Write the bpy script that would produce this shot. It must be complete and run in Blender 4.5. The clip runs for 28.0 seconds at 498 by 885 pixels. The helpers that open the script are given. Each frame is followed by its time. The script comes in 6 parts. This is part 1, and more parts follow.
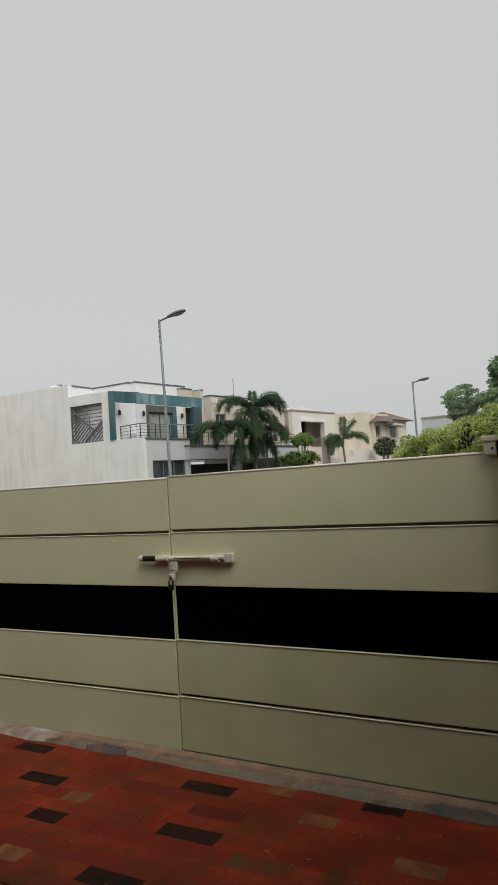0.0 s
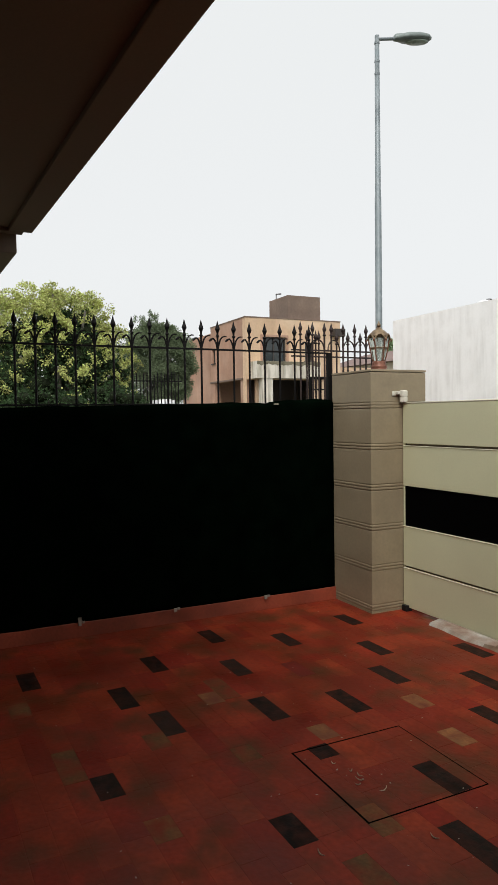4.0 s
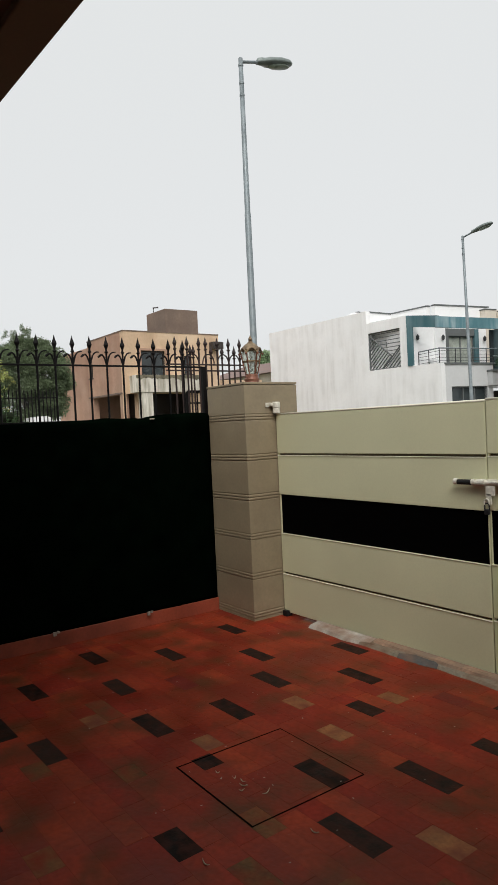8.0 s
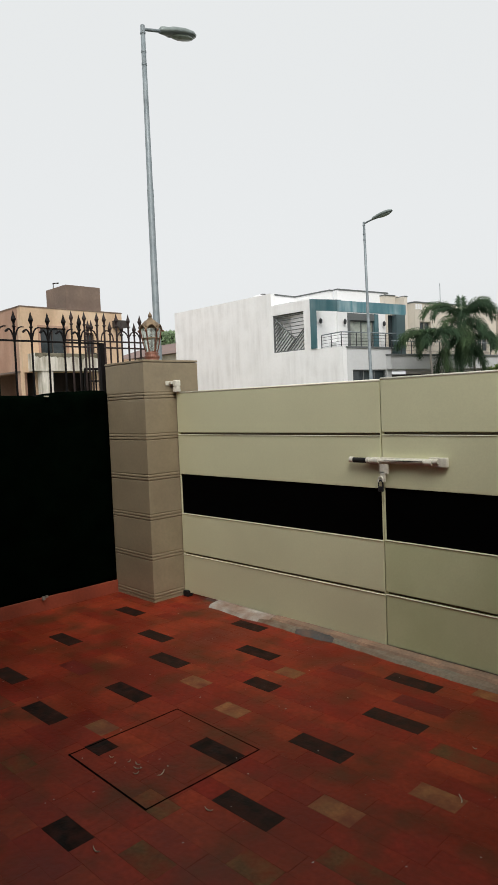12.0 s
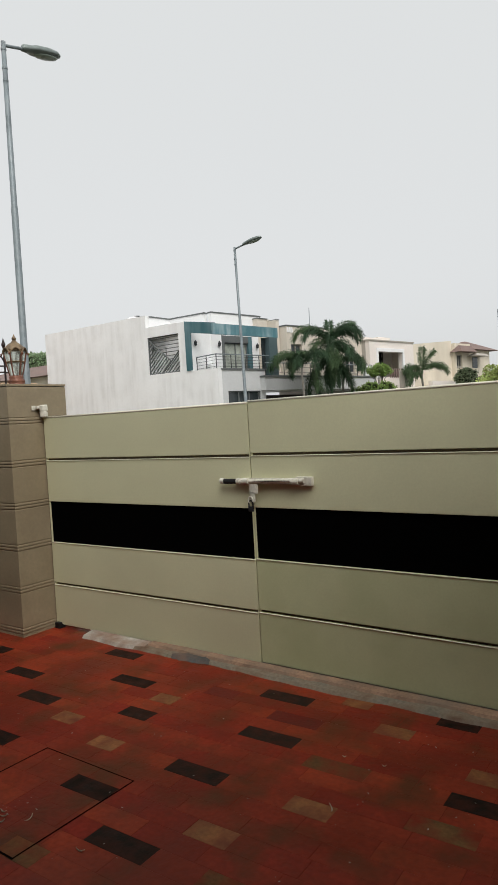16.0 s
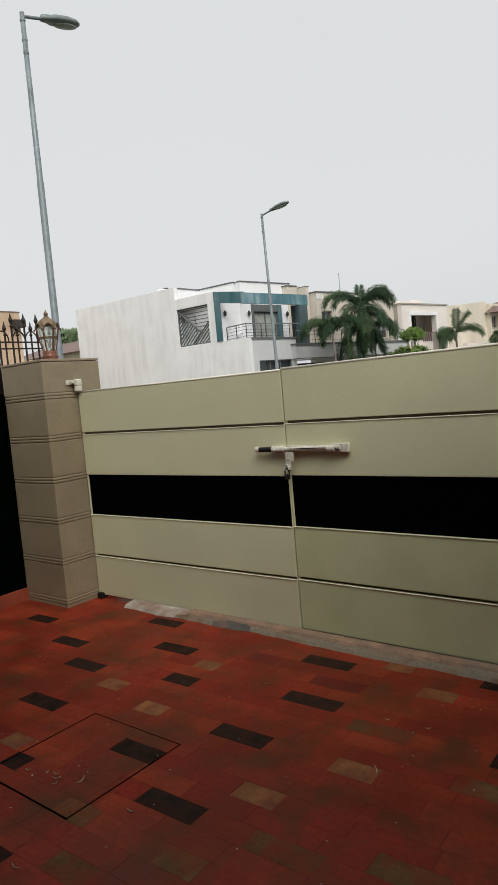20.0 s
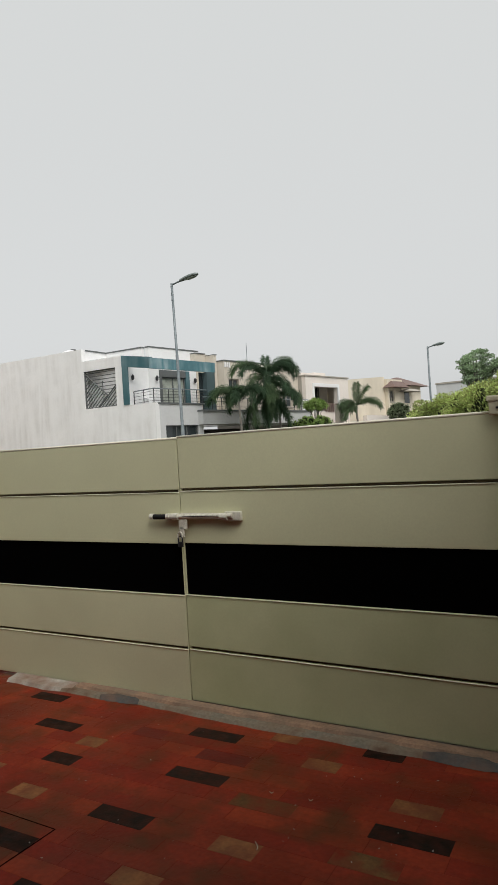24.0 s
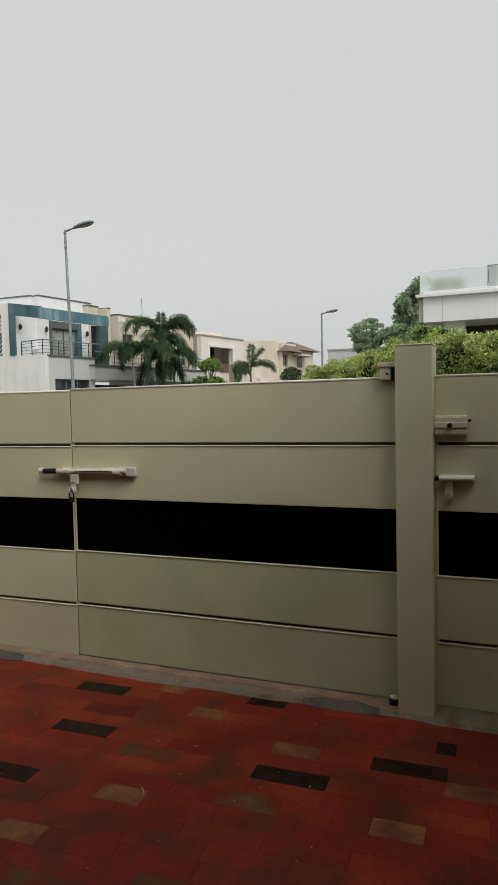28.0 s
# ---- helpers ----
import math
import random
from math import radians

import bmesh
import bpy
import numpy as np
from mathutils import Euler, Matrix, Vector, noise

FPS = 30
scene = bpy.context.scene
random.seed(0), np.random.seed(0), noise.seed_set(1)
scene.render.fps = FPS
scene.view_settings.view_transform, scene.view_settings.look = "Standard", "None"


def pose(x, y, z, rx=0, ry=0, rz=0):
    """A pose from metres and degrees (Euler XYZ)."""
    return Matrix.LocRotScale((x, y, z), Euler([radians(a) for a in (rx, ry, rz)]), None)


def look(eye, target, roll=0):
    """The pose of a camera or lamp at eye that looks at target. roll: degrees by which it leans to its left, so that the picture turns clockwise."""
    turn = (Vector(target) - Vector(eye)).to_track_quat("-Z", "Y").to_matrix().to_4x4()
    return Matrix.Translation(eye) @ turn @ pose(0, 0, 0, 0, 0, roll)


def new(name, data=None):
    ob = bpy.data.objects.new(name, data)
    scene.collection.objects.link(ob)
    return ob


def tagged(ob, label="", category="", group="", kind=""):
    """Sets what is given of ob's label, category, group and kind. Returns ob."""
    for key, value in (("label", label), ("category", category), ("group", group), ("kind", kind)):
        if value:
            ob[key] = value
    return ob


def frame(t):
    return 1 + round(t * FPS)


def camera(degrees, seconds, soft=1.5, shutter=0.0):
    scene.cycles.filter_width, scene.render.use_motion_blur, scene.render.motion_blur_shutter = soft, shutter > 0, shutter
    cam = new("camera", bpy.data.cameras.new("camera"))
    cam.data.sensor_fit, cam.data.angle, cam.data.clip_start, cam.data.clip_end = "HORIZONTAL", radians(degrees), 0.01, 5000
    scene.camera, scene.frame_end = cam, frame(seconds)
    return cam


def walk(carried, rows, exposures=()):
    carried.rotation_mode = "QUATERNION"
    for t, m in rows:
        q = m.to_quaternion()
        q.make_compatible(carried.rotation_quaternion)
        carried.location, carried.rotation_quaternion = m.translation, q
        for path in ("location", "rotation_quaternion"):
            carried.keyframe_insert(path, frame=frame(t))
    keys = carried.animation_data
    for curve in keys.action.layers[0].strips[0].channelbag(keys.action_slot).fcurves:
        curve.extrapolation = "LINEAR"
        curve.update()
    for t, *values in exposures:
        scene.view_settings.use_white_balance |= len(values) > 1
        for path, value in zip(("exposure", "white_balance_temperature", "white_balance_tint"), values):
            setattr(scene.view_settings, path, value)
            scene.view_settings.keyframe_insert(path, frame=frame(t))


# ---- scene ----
cam = camera(40.6, 28.0, soft=1.25)
PATH = [
    (0, (0.004, -0.195, 1.615), (-0.985, 1.538, 1.736), -3.7),
    (0.5, (-0.008, -0.223, 1.607), (-1.098, 1.453, 1.669), -3.2),
    (1, (-0.02, -0.251, 1.6), (-1.174, 1.383, 1.626), -3.6),
    (1.5, (-0.02, -0.252, 1.598), (-1.287, 1.296, 1.605), -3.5),
    (2, (-0.034, -0.288, 1.612), (-1.419, 1.155, 1.635), -3.4),
    (2.5, (-0.065, -0.29, 1.608), (-1.609, 0.978, 1.521), -2.1),
    (3, (-0.112, -0.318, 1.598), (-1.844, 0.675, 1.484), -0.5),
    (3.5, (-0.124, -0.325, 1.591), (-1.927, 0.538, 1.512), -0.6),
    (5.5, (-0.122, -0.336, 1.559), (-1.914, 0.552, 1.515), -1.7),
    (5.8, (-0.094, -0.32, 1.585), (-1.819, 0.688, 1.567), -2.3),
    (6, (-0.084, -0.315, 1.594), (-1.786, 0.736, 1.572), -2.5),
    (6.5, (-0.069, -0.286, 1.591), (-1.687, 0.889, 1.577), -2.6),
    (7, (-0.07, -0.292, 1.586), (-1.678, 0.897, 1.556), -2.1),
    (7.5, (-0.073, -0.297, 1.589), (-1.709, 0.853, 1.547), -2.8),
    (8, (-0.06, -0.304, 1.588), (-1.692, 0.852, 1.541), -2.7),
    (8.5, (-0.065, -0.324, 1.609), (-1.711, 0.809, 1.533), -1.7),
    (9, (-0.07, -0.281, 1.577), (-1.684, 0.896, 1.495), -1.8),
    (9.5, (-0.087, -0.328, 1.596), (-1.725, 0.82, 1.552), -1.1),
    (10, (-0.101, -0.303, 1.587), (-1.737, 0.843, 1.48), -0.5),
    (10.5, (-0.121, -0.305, 1.592), (-1.764, 0.828, 1.464), 0.1),
    (11, (-0.101, -0.256, 1.57), (-1.659, 0.989, 1.424), -0.8),
    (11.5, (-0.078, -0.231, 1.564), (-1.541, 1.127, 1.441), -2.0),
    (13.5, (-0.073, -0.258, 1.568), (-1.52, 1.119, 1.468), -2.8),
    (14, (-0.055, -0.237, 1.567), (-1.433, 1.21, 1.472), -3.3),
    (14.5, (-0.041, -0.229, 1.569), (-1.384, 1.251, 1.487), -2.9),
    (15, (-0.048, -0.216, 1.566), (-1.293, 1.346, 1.467), -2.8),
    (15.5, (-0.032, -0.222, 1.568), (-1.217, 1.388, 1.511), -2.3),
    (16, (-0.02, -0.22, 1.573), (-1.206, 1.389, 1.505), -3.3),
    (16.5, (-0.032, -0.236, 1.573), (-1.287, 1.319, 1.504), -3.2),
    (17, (-0.053, -0.242, 1.575), (-1.395, 1.239, 1.491), -2.9),
    (17.5, (-0.031, -0.23, 1.574), (-1.373, 1.25, 1.471), -4.6),
    (18, (-0.04, -0.226, 1.561), (-1.357, 1.278, 1.486), -5.2),
    (18.5, (-0.034, -0.213, 1.555), (-1.311, 1.322, 1.445), -5.1),
    (19, (-0.039, -0.221, 1.555), (-1.281, 1.344, 1.469), -4.7),
    (19.5, (-0.041, -0.214, 1.554), (-1.254, 1.373, 1.456), -4.8),
    (20, (-0.043, -0.212, 1.563), (-1.308, 1.33, 1.413), -5.1),
    (20.5, (-0.041, -0.212, 1.569), (-1.389, 1.256, 1.4), -3.6),
    (22.5, (0.02, -0.19, 1.57), (-1.198, 1.393, 1.457), -4.5),
    (23, (0.03, -0.195, 1.57), (-1.105, 1.449, 1.489), -4.8),
    (23.5, (0.05, -0.211, 1.57), (-1.026, 1.475, 1.541), -4.0),
    (24, (0.057, -0.223, 1.578), (-0.975, 1.491, 1.6), -3.5),
    (24.5, (0.044, -0.217, 1.578), (-0.896, 1.549, 1.608), -4.1),
    (25, (0.055, -0.231, 1.579), (-0.871, 1.541, 1.588), -4.0),
    (25.5, (0.042, -0.229, 1.579), (-0.848, 1.562, 1.571), -3.2),
    (26, (0.041, -0.202, 1.578), (-0.778, 1.622, 1.601), -3.2),
    (26.5, (0.061, -0.225, 1.581), (-0.699, 1.624, 1.624), -3.2),
    (27, (0.06, -0.228, 1.577), (-0.697, 1.623, 1.605), -2.7),
    (27.5, (0.056, -0.235, 1.576), (-0.706, 1.614, 1.58), -2.2),
    (28, (0.042, -0.246, 1.566), (-0.708, 1.605, 1.456), -1.3),
]
EXPOSURES = [(0.0, -0.26, 6590, 8.3), (1.0, -0.2, 6590, 8.3), (2.0, -0.2, 6590, 8.5), (3.0, 0.2, 6520, 10), (3.5, 0.25, 6520, 10), (5.5, 0.42, 6520, 10), (6.0, 0.22, 6520, 10), (6.5, 0.18, 6520, 10), (8.0, 0.15, 6520, 10), (10.0, 0.13, 6520, 10), (11.0, 0.18, 6520, 10), (11.5, 0.23, 6520, 10), (13.5, 0.1, 6520, 10), (17.0, 0.08, 6520, 10), (19.0, 0.06, 6520, 10), (20.0, 0.06, 6520, 10), (20.5, 0.15, 6520, 10), (22.5, 0.12, 6550, 10), (23.5, 0.02, 6550, 10), (25.0, -0.11, 6600, 8.5), (26.0, -0.11, 6600, 8.5), (28.0, -0.12, 6600, 8.7)]
walk(cam, [(t, look(eye, target, roll)) for t, eye, target, roll in PATH], EXPOSURES)

# ---------------------------------------------------------------- light
world = bpy.data.worlds.new("overcast_sky")
scene.world = world
world.use_nodes = True
wn, wl = world.node_tree.nodes, world.node_tree.links
for n in list(wn):
    wn.remove(n)
SUN_UP, SUN_ROUND = radians(50), radians(126)
sky = wn.new("ShaderNodeTexSky")
sky.sky_type = "NISHITA"
sky.sun_disc = False
sky.sun_elevation, sky.sun_rotation = SUN_UP, SUN_ROUND
sky.air_density, sky.dust_density, sky.ozone_density = 1.0, 4.0, 1.0
grey = wn.new("ShaderNodeHueSaturation")
grey.inputs["Saturation"].default_value = 0.16
sky_bg = wn.new("ShaderNodeBackground")
sky_bg.inputs["Strength"].default_value = 0.03
cloud_bg = wn.new("ShaderNodeBackground")
cloud_bg.inputs["Strength"].default_value = 0.63
# an overcast dome: a little brighter towards the zenith, faintly mottled
dome = wn.new("ShaderNodeTexCoord")
high = wn.new("ShaderNodeSeparateXYZ")
rise = wn.new("ShaderNodeMapRange")
rise.inputs["From Min"].default_value, rise.inputs["From Max"].default_value = 0.0, 0.7
rise.inputs["To Min"].default_value, rise.inputs["To Max"].default_value = 0.0, 1.0
mottle = wn.new("ShaderNodeTexNoise")
mottle.inputs["Scale"].default_value, mottle.inputs["Detail"].default_value = 2.2, 4
soft_ = wn.new("ShaderNodeMath")
soft_.operation = "MULTIPLY_ADD"
soft_.inputs[1].default_value, soft_.inputs[2].default_value = 0.22, -0.11
total = wn.new("ShaderNodeMath")
total.operation = "ADD"
tint = wn.new("ShaderNodeMix")
tint.data_type = "RGBA"
tint.inputs[6].default_value = (0.895, 0.918, 0.928, 1)
tint.inputs[7].default_value = (1.0, 1.03, 1.03, 1)
wl.new(dome.outputs["Generated"], high.inputs[0])
wl.new(high.outputs["Z"], rise.inputs["Value"])
wl.new(dome.outputs["Generated"], mottle.inputs["Vector"])
wl.new(mottle.outputs["Fac"], soft_.inputs[0])
wl.new(rise.outputs[0], total.inputs[0])
wl.new(soft_.outputs[0], total.inputs[1])
wl.new(total.outputs[0], tint.inputs[0])
wl.new(tint.outputs[2], cloud_bg.inputs["Color"])
both = wn.new("ShaderNodeAddShader")
wout = wn.new("ShaderNodeOutputWorld")
wl.new(sky.outputs["Color"], grey.inputs["Color"])
wl.new(grey.outputs["Color"], sky_bg.inputs["Color"])
wl.new(sky_bg.outputs[0], both.inputs[0])
wl.new(cloud_bg.outputs[0], both.inputs[1])
wl.new(both.outputs[0], wout.inputs["Surface"])

sun = new("sun", bpy.data.lights.new("sun", "SUN"))
sun.data.energy, sun.data.angle, sun.data.color = 1.7, radians(35), (1.0, 0.97, 0.93)
sun.matrix_world = look((0, 0, 30), (-10 * math.sin(SUN_ROUND), -10 * math.cos(SUN_ROUND), 30 - 10 * math.tan(SUN_UP)))


# ---------------------------------------------------------------- materials
def mat(name, col, rough=0.6, var=0.15, scale=6.0, fine=70.0, bump=0.15, metal=0.0, spec=0.5, rand="", spread=0.0,
        streak=0.0, stain=None, stain_scale=1.5, stain_amount=0.5, rough_var=0.1, hue=0.0, patchy=0.0, grime=None, grime_scale=3.0, grime_amount=0.6, sheer=0.0):
    """A surface with two scales of variation, at real-world size; rand: 'object' or 'island' varies it piece by piece."""
    m = bpy.data.materials.new(name)
    m.use_nodes = True
    n, l = m.node_tree.nodes, m.node_tree.links
    b = n["Principled BSDF"]
    b.inputs["Metallic"].default_value = metal
    b.inputs["Specular IOR Level"].default_value = spec
    geo = n.new("ShaderNodeNewGeometry")
    place = geo.outputs["Position"]

    def noise_at(s, detail, stretch=(1, 1, 1)):
        mp = n.new("ShaderNodeMapping")
        mp.inputs["Scale"].default_value = stretch
        l.new(place, mp.inputs["Vector"])
        t = n.new("ShaderNodeTexNoise")
        t.inputs["Scale"].default_value, t.inputs["Detail"].default_value = s, detail
        l.new(mp.outputs[0], t.inputs["Vector"])
        return t.outputs["Fac"]

    def spread_of(fac, low, high):
        r = n.new("ShaderNodeMapRange")
        r.inputs["From Min"].default_value, r.inputs["From Max"].default_value = 0.3, 0.7
        r.inputs["To Min"].default_value, r.inputs["To Max"].default_value = low, high
        l.new(fac, r.inputs["Value"])
        return r.outputs[0]

    big, small = noise_at(scale, 4), noise_at(fine, 3)
    val = n.new("ShaderNodeMath")
    val.operation = "MULTIPLY"
    l.new(spread_of(big, 1 - var, 1 + var), val.inputs[0])
    l.new(spread_of(small, 1 - var * 0.5, 1 + var * 0.5), val.inputs[1])
    shade = val.outputs[0]
    hsv = n.new("ShaderNodeHueSaturation")
    hsv.inputs["Color"].default_value = (*col, 1)
    if rand:
        if rand == "object":
            piece = n.new("ShaderNodeObjectInfo").outputs["Random"]
        else:
            piece = geo.outputs["Random Per Island"]
        r = n.new("ShaderNodeMapRange")
        r.inputs["To Min"].default_value, r.inputs["To Max"].default_value = 1 - spread, 1 + spread
        l.new(piece, r.inputs["Value"])
        v2 = n.new("ShaderNodeMath")
        v2.operation = "MULTIPLY"
        l.new(shade, v2.inputs[0])
        l.new(r.outputs[0], v2.inputs[1])
        shade = v2.outputs[0]
        if hue:
            h = n.new("ShaderNodeMapRange")
            h.inputs["To Min"].default_value, h.inputs["To Max"].default_value = 0.5 - hue, 0.5 + hue
            l.new(piece, h.inputs["Value"])
            l.new(h.outputs[0], hsv.inputs["Hue"])
    l.new(shade, hsv.inputs["Value"])
    colour = hsv.outputs["Color"]
    if stain:
        mask = spread_of(noise_at(stain_scale, 6, (1, 1, 1 - streak) if streak else (1, 1, 1)), -0.25, 1.0)
        if patchy:
            both_ = n.new("ShaderNodeMath")
            both_.operation = "MULTIPLY"
            l.new(mask, both_.inputs[0])
            l.new(spread_of(noise_at(patchy, 3), 0.0, 1.0), both_.inputs[1])
            mask = both_.outputs[0]
        amount = n.new("ShaderNodeMath")
        amount.operation, amount.use_clamp = "MULTIPLY", True
        l.new(mask, amount.inputs[0])
        amount.inputs[1].default_value = stain_amount
        mix = n.new("ShaderNodeMix")
        mix.data_type = "RGBA"
        l.new(amount.outputs[0], mix.inputs[0])
        l.new(colour, mix.inputs[6])
        mix.inputs[7].default_value = (*stain, 1)
        colour = mix.outputs[2]
    if grime:
        soil = spread_of(noise_at(grime_scale, 5), -0.9, 1.0)
        keep = n.new("ShaderNodeMath")
        keep.operation, keep.use_clamp = "MULTIPLY", True
        l.new(soil, keep.inputs[0])
        keep.inputs[1].default_value = grime_amount
        mix = n.new("ShaderNodeMix")
        mix.data_type = "RGBA"
        l.new(keep.outputs[0], mix.inputs[0])
        l.new(colour, mix.inputs[6])
        mix.inputs[7].default_value = (*grime, 1)
        colour = mix.outputs[2]
    l.new(colour, b.inputs["Base Color"])
    l.new(spread_of(big, max(rough - rough_var, 0.02), min(rough + rough_var, 1)), b.inputs["Roughness"])
    if sheer:  # light passing through a leaf
        tr = n.new("ShaderNodeBsdfTranslucent")
        l.new(colour, tr.inputs["Color"])
        mx = n.new("ShaderNodeMixShader")
        mx.inputs[0].default_value = sheer
        l.new(b.outputs[0], mx.inputs[1])
        l.new(tr.outputs[0], mx.inputs[2])
        l.new(mx.outputs[0], n["Material Output"].inputs["Surface"])
    if bump:
        bp = n.new("ShaderNodeBump")
        bp.inputs["Strength"].default_value, bp.inputs["Distance"].default_value = bump, 0.004
        l.new(small, bp.inputs["Height"])
        l.new(bp.outputs[0], b.inputs["Normal"])
    return m


def glass(name, tint, rough=0.03, clear=0.6):
    m = bpy.data.materials.new(name)
    m.use_nodes = True
    b = m.node_tree.nodes["Principled BSDF"]
    b.inputs["Base Color"].default_value = (*tint, 1)
    b.inputs["Roughness"].default_value = rough
    b.inputs["Transmission Weight"].default_value = clear
    b.inputs["IOR"].default_value = 1.2
    return m


